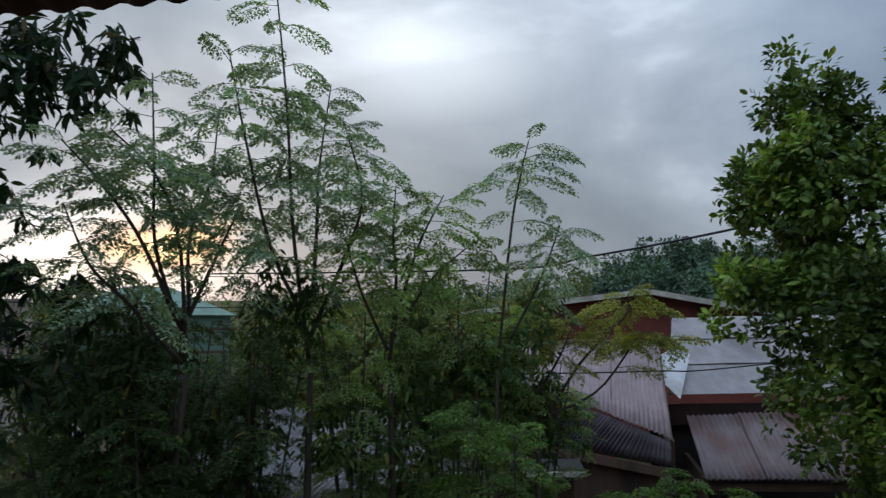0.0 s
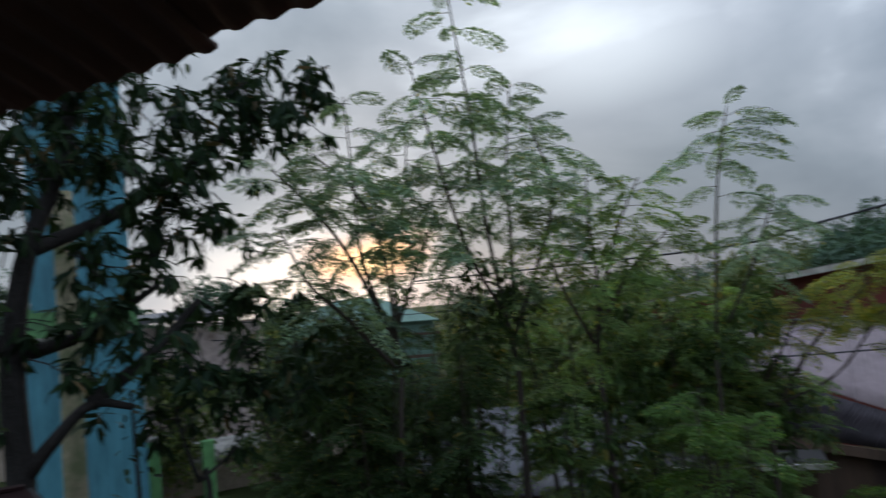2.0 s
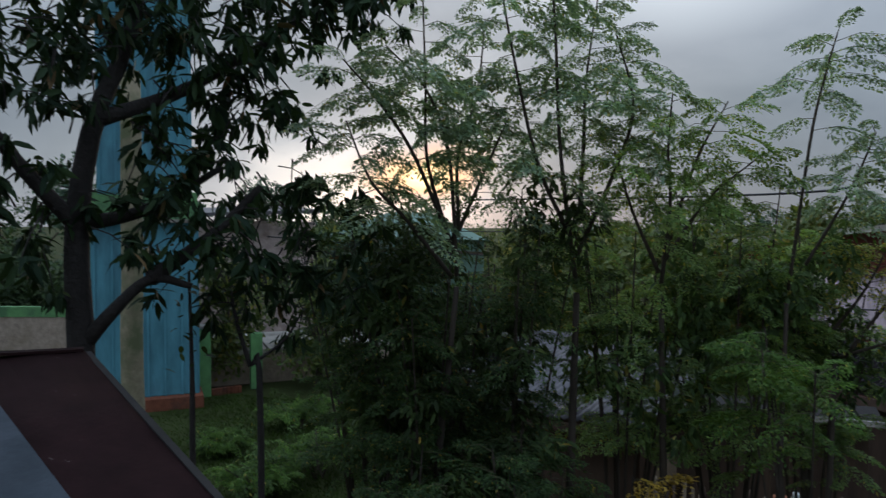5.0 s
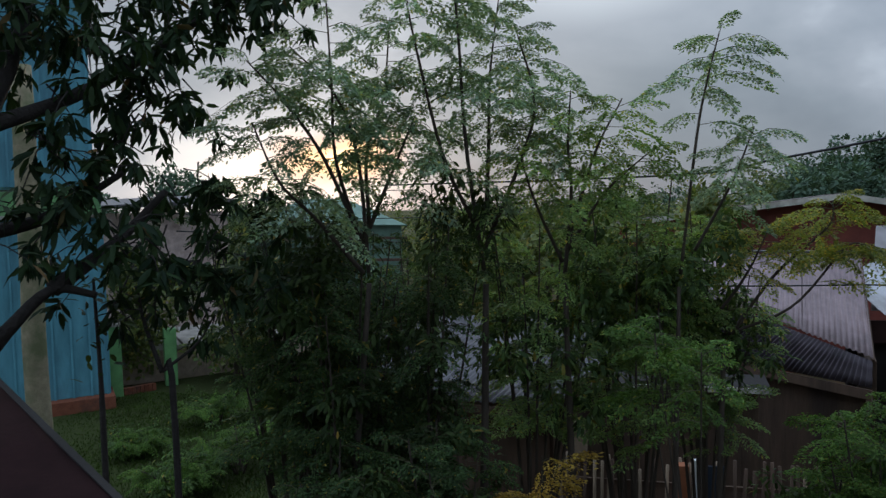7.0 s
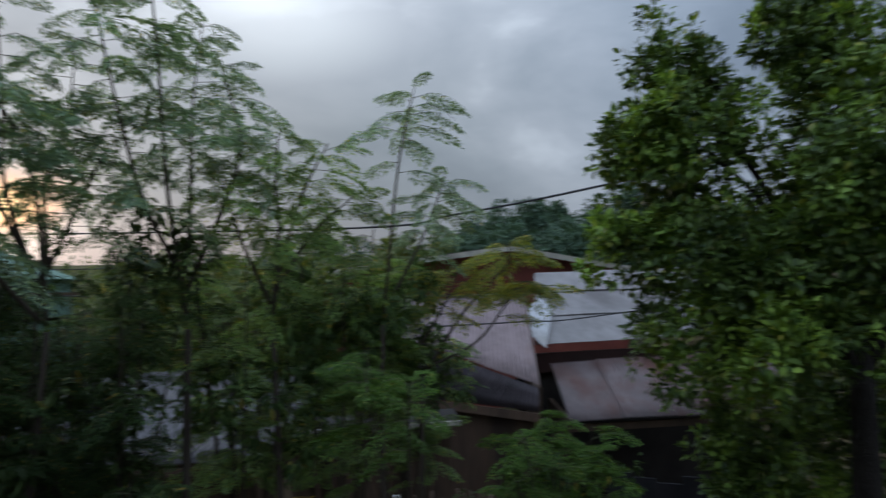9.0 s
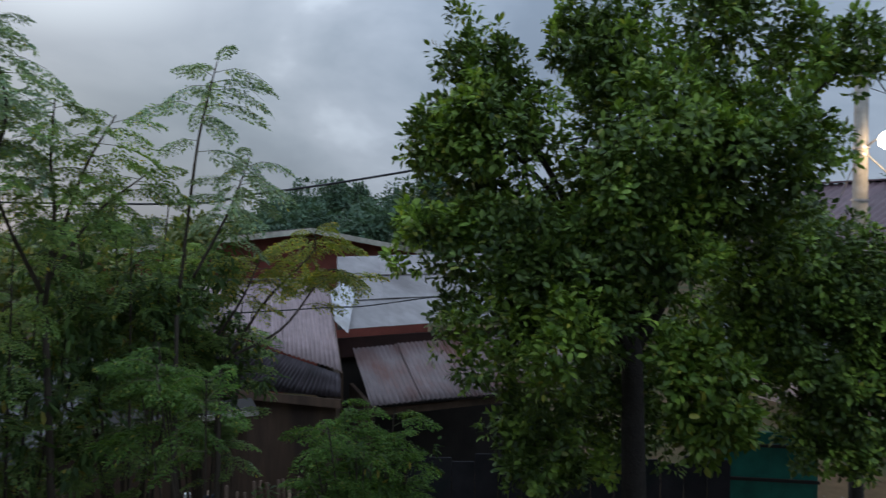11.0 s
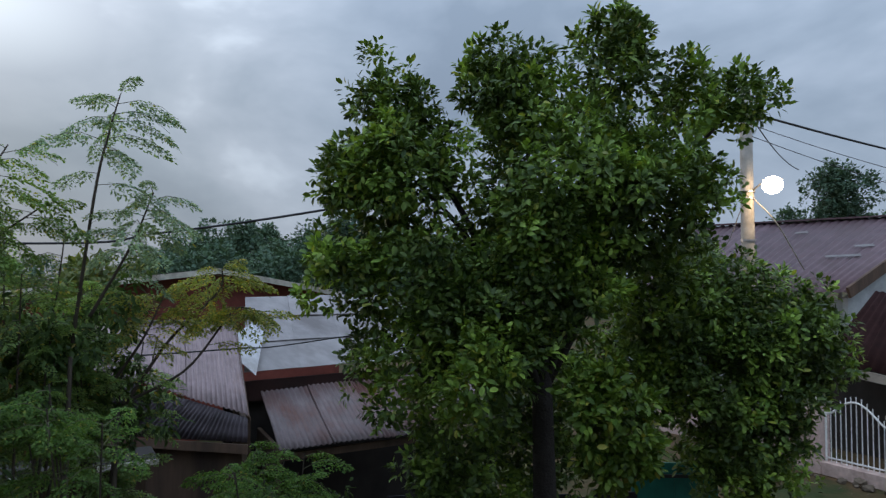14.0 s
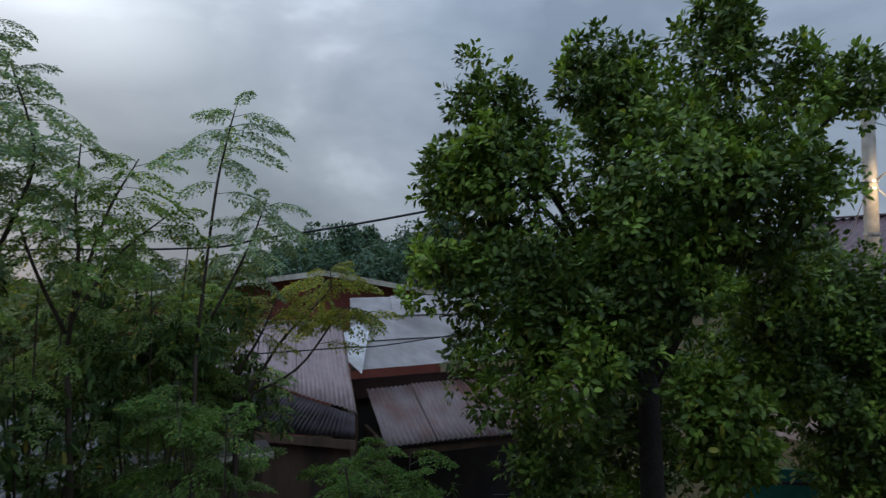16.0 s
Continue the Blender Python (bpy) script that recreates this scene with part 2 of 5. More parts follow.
M_ROOF_RUST = surface("rusting_sheet", (0.135, 0.105, 0.107), 0.5, 0.3, stain=(0.10, 0.038, 0.028), stain_at=(0.45, 0.62), stain_scale=1.1, streak=(1, 0.4, 1), scale=5)
M_ROOF_DARK = surface("dark_purple_sheet", (0.08, 0.065, 0.075), 0.5, 0.25, stain=(0.045, 0.045, 0.05), scale=4)
M_ROOF_GREY = surface("grey_zinc_sheet", (0.105, 0.1, 0.105), 0.45, 0.3, stain=(0.16, 0.145, 0.14), scale=5)
M_ROOF_MAROON = surface("maroon_painted_sheet", (0.022, 0.0095, 0.0095), 0.8, 0.0, specular=0.08, stain=(0.11, 0.09, 0.085), stain_at=(0.69, 0.73), stain_scale=7.0, scale=7, bump=0.1)
M_ROOF_PURPLE = surface("faded_maroon_sheet", (0.115, 0.07, 0.08), 0.5, 0.15, stain=(0.095, 0.055, 0.058), stain_scale=0.8, scale=3)
M_FLASHING = surface("bright_bent_zinc", (0.62, 0.62, 0.64), 0.45, 0.2, stain=(0.4, 0.38, 0.37), scale=6, vary=0.1)
M_RED = surface("red_oxide_paint", (0.15, 0.036, 0.025), 0.75, stain=(0.16, 0.04, 0.03), scale=3)
# red boards, darkened so the colour holds the shadow under the eave
M_DARKRED = surface("shaded_red_boards", (0.035, 0.013, 0.011), 0.9, stain=(0.025, 0.012, 0.01), scale=6)
M_PALE = surface("pale_fascia", (0.50, 0.47, 0.40), 0.75, stain=(0.25, 0.22, 0.18), scale=5)
M_WOOD = surface("dark_weathered_timber", (0.10, 0.062, 0.042), 0.85, stain=(0.04, 0.026, 0.02), streak=(1, 1, 0.15), scale=9, bump=0.4)
M_WOOD_LIGHT = surface("grey_tan_timber", (0.30, 0.22, 0.15), 0.85, stain=(0.12, 0.09, 0.06), streak=(1, 1, 0.15), scale=9, bump=0.4)
# near black: plain dark parts, and interiors whose shade is put into the colour
M_BLACK = surface("near_black_and_unlit", (0.03, 0.026, 0.024), 0.95, scale=3)
M_BLUE = surface("sky_blue_paint", (0.1, 0.285, 0.345), 0.75, specular=0.2, stain=(0.07, 0.165, 0.21), stain_scale=0.9, streak=(1, 1, 0.3), scale=3, bump=0.2)
M_GREENPAINT = surface("green_paint", (0.12, 0.28, 0.10), 0.7, stain=(0.06, 0.13, 0.06), scale=4)
M_MINT = surface("mint_green_sheet", (0.125, 0.21, 0.16), 0.6, stain=(0.17, 0.27, 0.21), scale=1.5)
M_TEAL = surface("teal_gate_paint", (0.015, 0.15, 0.115), 0.5, stain=(0.01, 0.07, 0.055), scale=4)
M_CONCRETE = surface("stained_concrete", (0.29, 0.265, 0.23), 0.9, stain=(0.16, 0.145, 0.12), stain_scale=1.5, scale=6, bump=0.4)
M_SAND = surface("sandy_rubble", (0.34, 0.26, 0.2), 0.95, scale=7, stain=(0.25, 0.19, 0.13), bump=0.8, bump_scale=16)
M_PINKWALL = surface("washed_pink_plaster", (0.50, 0.38, 0.34), 0.9, stain=(0.27, 0.19, 0.16), stain_scale=1.2, scale=5, bump=0.3)
M_GREYWALL = surface("grey_white_plaster", (0.34, 0.35, 0.35), 0.9, stain=(0.24, 0.24, 0.23), stain_scale=0.7, scale=2, bump=0.2)
M_WHITE = surface("white_enamel_on_iron", (0.78, 0.78, 0.76), 0.5, stain=(0.42, 0.35, 0.28), stain_at=(0.62, 0.75), scale=8, vary=0.08)
M_BRICK = surface("red_brick_edging", (0.17, 0.062, 0.036), 0.9, specular=0.1, stain=(0.08, 0.045, 0.034), scale=9, bump=0.5)
M_POST = surface("mossy_post", (0.26, 0.22, 0.14), 0.95, stain=(0.13, 0.14, 0.07), stain_at=(0.42, 0.6), stain_scale=3, scale=9, bump=0.6, bump_scale=30)
M_POLE = surface("concrete_pole", (0.30, 0.275, 0.24), 0.85, stain=(0.25, 0.23, 0.21), scale=6, bump=0.2)
M_CABLE = surface("black_cable", (0.02, 0.02, 0.022), 0.6)
M_STEEL = surface("dull_steel", (0.32, 0.32, 0.33), 0.45, 0.7)
M_RUBBER = surface("old_tyre_rubber", (0.03, 0.03, 0.032), 0.85, bump=0.4)
M_ORANGE = surface("orange_brown_post", (0.36, 0.13, 0.06), 0.8, scale=8)
# dark fence sheet, taken near black to stand in for shade
M_FENCE = surface("shaded_dark_sheet", (0.032, 0.03, 0.034), 0.8, specular=0.15, stain=(0.02, 0.03, 0.03), scale=4)
M_NAVY = surface("dark_blue_paint", (0.03, 0.042, 0.065), 0.6, stain=(0.02, 0.025, 0.035), scale=5)
M_STONE = surface("rubble_stone", (0.13, 0.105, 0.08), 0.95, specular=0.1, stain=(0.07, 0.058, 0.045), scale=9, bump=0.8, bump_scale=22)
M_EAVE = surface("brown_eave_sheet", (0.085, 0.04, 0.03), 0.8, stain=(0.05, 0.028, 0.022), scale=5)
M_LAMP = emitter("lit_street_bulb", (1.0, 0.88, 0.68), 9.0)
M_SHEETBLUE = surface("blue_grey_sheet", (0.042, 0.052, 0.062), 0.8, 0.0, specular=0.15, stain=(0.07, 0.08, 0.095), scale=4)


# ---- builders ----
def thing(name, at, label, category, group="", kind="", turn=0.0):
    e = new(name)
    e.empty_display_size = 0.2
    e.matrix_world = pose(*at, 0, 0, turn)
    return tagged(e, label, category, group, kind)


def mesh_object(name, me, material, parent=None, label="", smooth=False):
    me.materials.append(material)
    if smooth:
        me.polygons.foreach_set("use_smooth", [True] * len(me.polygons))
    ob = new(name, me)
    if parent:
        ob.parent = parent
    if label:
        ob["label"] = label
    return ob


def part(name, bm, material, parent=None, label="", smooth=False):
    me = bpy.data.meshes.new(name)
    bmesh.ops.recalc_face_normals(bm, faces=bm.faces)
    bm.to_mesh(me)
    bm.free()
    return mesh_object(name, me, material, parent, label, smooth)


def block(bm, c, size, turn=0.0, bevel=0.0, lean=(0, 0)):
    """A box in bm, bevelled, turned about z; returns its vertices."""
    m = pose(*c, lean[0], lean[1], turn) @ Matrix.Diagonal((*size, 1))
    made = bmesh.ops.create_cube(bm, size=1, matrix=m)["verts"]
    if bevel:
        edges = list({e for v in made for e in v.link_edges})
        bmesh.ops.bevel(bm, geom=edges, offset=bevel, segments=2, affect="EDGES", profile=0.6)
    return made


def tube(bm, points, r0, r1, sides=7):
    """A tapered limb along points, with a bend and closed ends."""
    pts = [Vector(p) for p in points]
    rings = []
    for i, p in enumerate(pts):
        a, b = pts[max(i - 1, 0)], pts[min(i + 1, len(pts) - 1)]
        d = (b - a).normalized()
        s = d.orthogonal().normalized() if not rings else side - d * side.dot(d)
        side = s.normalized()
        up = d.cross(side)
        r = r0 + (r1 - r0) * i / (len(pts) - 1)
        rings.append([bm.verts.new(p + r * (math.cos(k * math.tau / sides) * side + math.sin(k * math.tau / sides) * up)) for k in range(sides)])
    for one, two in zip(rings, rings[1:]):
        for k in range(sides):
            bm.faces.new((one[k], one[(k + 1) % sides], two[(k + 1) % sides], two[k]))
    bm.faces.new(rings[0][::-1])
    bm.faces.new(rings[-1])


def bent(points, n=12):
    """A smooth line (Catmull-Rom) through a few points."""
    p = [Vector(q) for q in points]
    p = [2 * p[0] - p[1], *p, 2 * p[-1] - p[-2]]
    out = []
    spans = len(p) - 3
    for k in range(n + 1):
        u = k / n * spans
        i = min(int(u), spans - 1)
        f = u - i
        a, b, c, d = p[i:i + 4]
        out.append(0.5 * (2 * b + (c - a) * f + (2 * a - 5 * b + 4 * c - d) * f * f + (3 * b - a - 3 * c + d) * f ** 3))
    return out


RNG = np.random.default_rng(7)


def unit(a):
    return a / np.maximum(np.linalg.norm(a, axis=-1, keepdims=True), 1e-9)


def leaves_mesh(name, base, along, up, length, width, fold=0.12, quad=False, plain=False):
    """Many leaves in one mesh. base, along, up: (n,3); length, width: (n,). A folded blade of four triangles, or a rhombus."""
    n = len(base)
    along = unit(along)
    side = unit(np.cross(along, up))
    nor = np.cross(side, along)
    L, W = length[:, None], width[:, None]
    tip = base + along * L
    mid = base + along * L * 0.45
    a, b = mid + side * W / 2 + nor * W * fold, mid - side * W / 2 + nor * W * fold
    if quad:
        v = np.stack([base, a, tip, b], 1).reshape(-1, 3)
        f = np.arange(4 * n).reshape(-1, 4)
        k = 4
    elif plain:
        droop = tip - nor * L * 0.12
        v = np.stack([base, a, droop, b, mid], 1).reshape(-1, 3)
        o = 5 * np.arange(n)[:, None]
        f = np.concatenate([o + (0, 1, 4), o + (1, 2, 4), o + (2, 3, 4), o + (3, 0, 4)])
        k = 3
    else:
        edge = [base + along * L * u + side * W * w * sg + nor * (W * fold - L * 0.12 * u * u) for sg in (1, -1) for u, w in ((0.25, 0.42), (0.65, 0.46))]
        ribs = [base + along * L * u - nor * L * 0.12 * u * u for u in (0.25, 0.65)]
        v = np.stack([base, edge[0], edge[1], tip - nor * L * 0.14, edge[3], edge[2], ribs[0], ribs[1]], 1).reshape(-1, 3)
        o = 8 * np.arange(n)[:, None]
        f = np.concatenate([o + t for t in ((0, 1, 6), (1, 2, 7), (1, 7, 6), (2, 3, 7), (3, 4, 7), (4, 5, 6), (4, 6, 7), (5, 0, 6))])
        k = 3
    me = bpy.data.meshes.new(name)
    me.vertices.add(len(v))
    me.vertices.foreach_set("co", v.ravel().astype(np.float32))
    me.loops.add(f.size)
    me.loops.foreach_set("vertex_index", f.ravel().astype(np.int32))
    me.polygons.add(len(f))
    me.polygons.foreach_set("loop_start", np.arange(0, f.size, k, dtype=np.int32))
    me.update(calc_edges=True)
    return me


def frond_template(pairs=7, leaflets=6, reach_most=0.36, leaf=0.085):
    """Leaflets of a feathery twice-divided frond, of length 1 along +x, arching over and hanging at the tip."""
    base, along, size = [], [], []
    for i in range(pairs + 1):
        s = 0.2 + 0.8 * i / pairs
        reach = reach_most * (1 - 0.6 * (i / pairs) ** 1.4)
        start = frond_rib(s)
        for sgn in ((1, -1) if i < pairs else (0,)):
            way = np.array([0.55, 0.78 * sgn, -0.28]) if sgn else np.array([0.75, 0, -0.65])
            for j in range(leaflets + 1):
                u = 0.22 + 0.78 * j / leaflets
                p = start + way * reach * u + np.array([0, 0, -0.9 * (reach * u) ** 2 / 0.4])
                for q in ((1, -1) if j < leaflets else (0,)):
                    turn = np.array([way[0] * 0.6 - way[1] * q * 0.8, way[1] * 0.6 + way[0] * q * 0.8, -0.7]) if q else way
                    base.append(p)
                    along.append(turn)
                    size.append(leaf if q else leaf * 1.15)
    return np.array(base), unit(np.array(along)), np.array(size)


def frond_rib(s):
    return np.array([s - 0.12 * s * s, 0, 0.26 * s - 0.46 * s * s])


def comb_template(pairs=10, leaflets=6, reach_most=0.31, leaf=0.066):
    """A frond whose side sprigs hang like the teeth of a comb from an arching rib, each set with small leaflets."""
    base, along, size = [], [], []
    for i in range(pairs + 1):
        f = i / pairs
        start = frond_rib(0.18 + 0.82 * f)
        reach = reach_most * (0.62 + 1.1 * f - 1.45 * f * f)
        for sgn in ((1, -1) if i < pairs else (0,)):
            way = np.array([0.5, 0.62 * sgn, -0.38]) if sgn else np.array([0.8, 0, -0.6])
            for j in range(leaflets + 1):
                u = 0.25 + 0.75 * j / leaflets
                p = start + way * reach * u + np.array([0, 0, -1.5 * (reach * u) ** 2])
                for q in ((1, -1) if j < leaflets else (0,)):
                    turn = np.array([way[0] * 0.6 - way[1] * q * 0.8, way[1] * 0.6 + way[0] * q * 0.8, -0.45]) if q else way + (0, 0, -0.4)
                    base.append(p)
                    along.append(turn)
                    size.append(leaf if q else leaf * 1.2)
    return np.array(base), unit(np.array(along)), np.array(size)


FROND = frond_template(7, 6, 0.38, 0.088)
FROND_FINE = comb_template()


def fronds(name, roots, heads, lengths, material, parent, leaf=1.0, label="", droop=1.0, shape=None):
    """Feathery fronds in one crown mesh. roots (n,3), heads (n,3): where each points, lengths (n,)."""
    b, a, s = shape or FROND
    n, m = len(roots), len(b)
    x = unit(heads)
    up = np.array([0, 0, 1.0]) + RNG.normal(0, 0.32, (n, 3))
    y = unit(np.cross(up, x))
    z = np.cross(x, y)
    rot = np.stack([x, y, z], -1)
    L = lengths[:, None, None]
    # each frond sags in the world's down
    co = np.einsum("nij,mj->nmi", rot, b) * L + roots[:, None]
    sag = (b[:, 0] ** 2)[None] * lengths[:, None] * RNG.uniform(0.0, 0.4, (n, 1)) * droop
    co[..., 2] -= sag
    co += RNG.normal(0, 0.006, co.shape)
    al = np.einsum("nij,mj->nmi", rot, a) + RNG.normal(0, 0.22, (n, m, 3))
    nu = np.broadcast_to(z[:, None], co.shape) + RNG.normal(0, 0.35, co.shape)
    size = (s[None] * lengths[:, None] * RNG.uniform(0.75, 1.25, (n, m))).ravel() * leaf
    keep = RNG.random(n * m) < 0.9
    me = leaves_mesh(name, co.reshape(-1, 3)[keep], al.reshape(-1, 3)[keep], nu.reshape(-1, 3)[keep], size[keep], size[keep] * 0.52, 0.1, True)
    crown = tagged(mesh_object(name, me, material, parent, label), kind="stuff")
    # midribs
    bm = bmesh.new()
    for i in range(n):
        pts = []
        for u in (0, 0.35, 0.7, 1.0):
            p = rot[i] @ frond_rib(u) * lengths[i] + roots[i]
            p[2] -= u * u * lengths[i] * 0.2 * droop
            pts.append(p)
        tube(bm, pts, 0.0035, 0.0012, 3)
    tagged(part("leaf_stalk", bm, M_TWIG, parent), kind="stuff")
    return crown


def feathery_tree(name, label, stems, trunk, per_stem=26, size=(0.3, 0.52), start=0.35, material=None, leaf=1.0, r=0.05, group="feathery garden trees"):
    """A slender tree: a trunk, rising stems, each with layered fronds on its upper part."""
    tree = thing(name, (0, 0, 0), label, "tree", group)
    bm = bmesh.new()
    line = bent(trunk, 10)
    tube(bm, line, r * 1.3, r * 0.55, 8)
    part("trunk", bm, M_BARK, tree, smooth=True)
    roots, heads, lens = [], [], []
    for stem in stems:
        line = bent(stem, 16)
        bm = bmesh.new()
        tube(bm, line, r * 0.5, 0.005, 6)
        part("stem", bm, M_BARK, tree, smooth=True)
        for k in range(per_stem):
            u = start + (1 - start) * ((k + RNG.random()) / per_stem) ** 0.75
            i = min(int(u * 16), 15)
            p = line[i].lerp(line[i + 1], u * 16 - i)
            ang = k * 2.4 + RNG.uniform(-0.5, 0.5)
            rise = RNG.uniform(-0.08, 0.28) + 0.5 * max(0, u - 0.88) / 0.12
            roots.append(p)
            heads.append((math.cos(ang), math.sin(ang), rise))
            lens.append(RNG.uniform(*size) * (1.0 - 0.3 * max(0, u - 0.85) / 0.15))
    fronds("crown", np.array(roots), np.array(heads), np.array(lens), material or M_MORINGA, tree, leaf, shape=FROND_FINE)
    return tree


def lumps_crown(name, lumps, count, size, material, parent, aspect=0.4, hang=0.3, shell=0.55, seed=1, fold=0.15, label="", tuft=22, spread=1.7, plain=False):
    """A crown of single leaves in rounded sprays, set over uneven lumps (x, y, z, rx, rz)."""
    rng = np.random.default_rng(seed)
    vol = np.array([l[3] * l[3] * l[4] for l in lumps]) ** 0.75
    which = rng.choice(len(lumps), max(1, count // tuft), p=vol / vol.sum())
    lp = np.array(lumps)[which]
    d = unit(rng.normal(size=(len(which), 3)) + (0, 0, 0.25))
    rad = shell + (1.05 - shell) * rng.random(len(which)) ** 0.6
    rough = 1 + 0.2 * np.sin(d[:, 0] * 5 + lp[:, 0] * 3) * np.sin(d[:, 1] * 6 + lp[:, 2] * 2) + 0.15 * np.sin(d[:, 2] * 9 + lp[:, 1] * 4)
    off = d * (rad * rough)[:, None] * lp[:, [3, 3, 4]]
    tips = lp[:, :3] + off
    out = unit(unit(off) + (0, 0, 0.45))
    m = len(tips) * tuft
    ball = unit(rng.normal(size=(m, 3)) + 0.9 * np.repeat(out, tuft, 0))
    reach = size * spread * np.repeat(rng.uniform(0.6, 1.25, len(tips)), tuft) * rng.uniform(0.25, 1.0, m)
    base = np.repeat(tips, tuft, 0) + ball * reach[:, None]
    al = ball * 1.0 + rng.normal(0, 0.38, (m, 3))
    al[:, 2] -= hang
    up = np.repeat(out, tuft, 0) + np.array([0, 0, 0.6]) + rng.normal(0, 0.3, al.shape)
    L = size * rng.uniform(0.65, 1.3, m)
    me = leaves_mesh(name, base, al, up, L, L * aspect, fold, plain=plain)
    return tagged(mesh_object(name, me, material, parent, label), kind="stuff")


def corrugated(name, a, b, c, d, material, parent, label="", pitch=0.076, amp=0.015, sheet=0.76, lap=0.012, uneven=0.0275):
    """Roof sheets over the quad a-b (eave), d-c (ridge): waves run from eave to ridge; one object a sheet."""
    a, b, c, d = (Vector(v) for v in (a, b, c, d))
    nor = (b - a).cross(d - a).normalized()
    if nor.z < 0:
        nor = -nor
    width = (b - a).length
    count = max(1, round(width / sheet))
    rng = random.Random(int(abs(a.x * 1000 + a.y * 77)) + count)
    for s in range(count):
        u0, u1 = s / count, min(1.0, (s + 1) / count + 0.03 / width)
        waves = max(2, int((u1 - u0) * width / pitch))
        steps = waves * 5
        bm = bmesh.new()
        low = rng.uniform(-0.9, 1.0) * uneven
        lift = (s % 2) * lap + rng.uniform(0, 0.006)
        rows = []
        for v in (0.0, 0.33, 0.66, 1.0):
            row = []
            for k in range(steps + 1):
                u = u0 + (u1 - u0) * k / steps
                p0 = a.lerp(b, u) + (a.lerp(b, u) - d.lerp(c, u)).normalized() * low
                p = p0.lerp(d.lerp(c, u), v)
                h = amp * math.sin(k / 5 * math.tau) + lift + 0.008 * math.sin(7 * u + 5 * v + s)
                row.append((p + nor * h, p + nor * (h - 0.004)))
            rows.append(row)
        top = [[bm.verts.new(p[0]) for p in r] for r in rows]
        bot = [[bm.verts.new(p[1]) for p in r] for r in rows]
        for i in range(3):
            for k in range(steps):
                bm.faces.new((top[i][k], top[i][k + 1], top[i + 1][k + 1], top[i + 1][k]))
                bm.faces.new((bot[i][k + 1], bot[i][k], bot[i + 1][k], bot[i + 1][k + 1]))
        for r0, r1 in ((top[0], bot[0]), (top[-1], bot[-1])):
            for k in range(steps):
                bm.faces.new((r0[k + 1], r0[k], r1[k], r1[k + 1]))
        for k in (0, steps):
            for i in range(3):
                bm.faces.new((top[i][k], top[i + 1][k], bot[i + 1][k], bot[i][k]))
        part(name, bm, material, parent, label, smooth=True)


def panel(bm, pts, thick):
    """A slab from a polygon, thickened against its normal."""
    vs = [bm.verts.new(p) for p in pts]
    f = bm.faces.new(vs)
    f.normal_update()
    n = f.normal.copy()
    low = [bm.verts.new(Vector(p) - n * thick) for p in pts]
    bm.faces.new(low[::-1])
    for i in range(len(pts)):
        j = (i + 1) % len(pts)
        bm.faces.new((vs[j], vs[i], low[i], low[j]))


def wall_strip(bm, p, q, z0, z1, thick=0.12):
    """An upright wall from p to q (x, y)."""
    p, q = Vector(p[:2]), Vector(q[:2])
    d = q - p
    block(bm, ((p.x + q.x) / 2, (p.y + q.y) / 2, (z0 + z1) / 2), (d.length, thick, z1 - z0), math.degrees(math.atan2(d.y, d.x)), 0.008)


def beam(bm, p, q, w, h):
    """A squared timber from p to q."""
    p, q = Vector(p), Vector(q)
    d = (q - p).normalized()
    s = d.cross(Vector((0, 0, 1))).normalized()
    u = s.cross(d)
    ring = [[bm.verts.new(e + s * (w / 2 * i) + u * (h / 2 * j)) for i, j in ((-1, -1), (1, -1), (1, 1), (-1, 1))] for e in (p, q)]
    for k in range(4):
        bm.faces.new((ring[0][k], ring[0][(k + 1) % 4], ring[1][(k + 1) % 4], ring[1][k]))
    bm.faces.new(ring[0][::-1])
    bm.faces.new(ring[1])


def lerp3(a, b, u):
    return Vector(a).lerp(Vector(b), u)


# ---- ground ----
def build_ground():
    bm = bmesh.new()
    edges = [-2500, -600, -150, -60] + list(range(-36, 37, 2)) + [60, 150, 600, 2500]
    grid = [[bm.verts.new((x, y, 0.06 * noise.noise(Vector((x * 0.35, y * 0.35, 0))) if abs(x) < 40 and abs(y) < 40 else 0)) for x in edges] for y in edges]
    for r0, r1 in zip(grid, grid[1:]):
        for k in range(len(edges) - 1):
            bm.faces.new((r0[k], r0[k + 1], r1[k + 1], r1[k]))
    tagged(part("ground", bm, M_GROUND, smooth=True), "bare brown earth with patches of short grass", "ground", kind="structure")


build_ground()


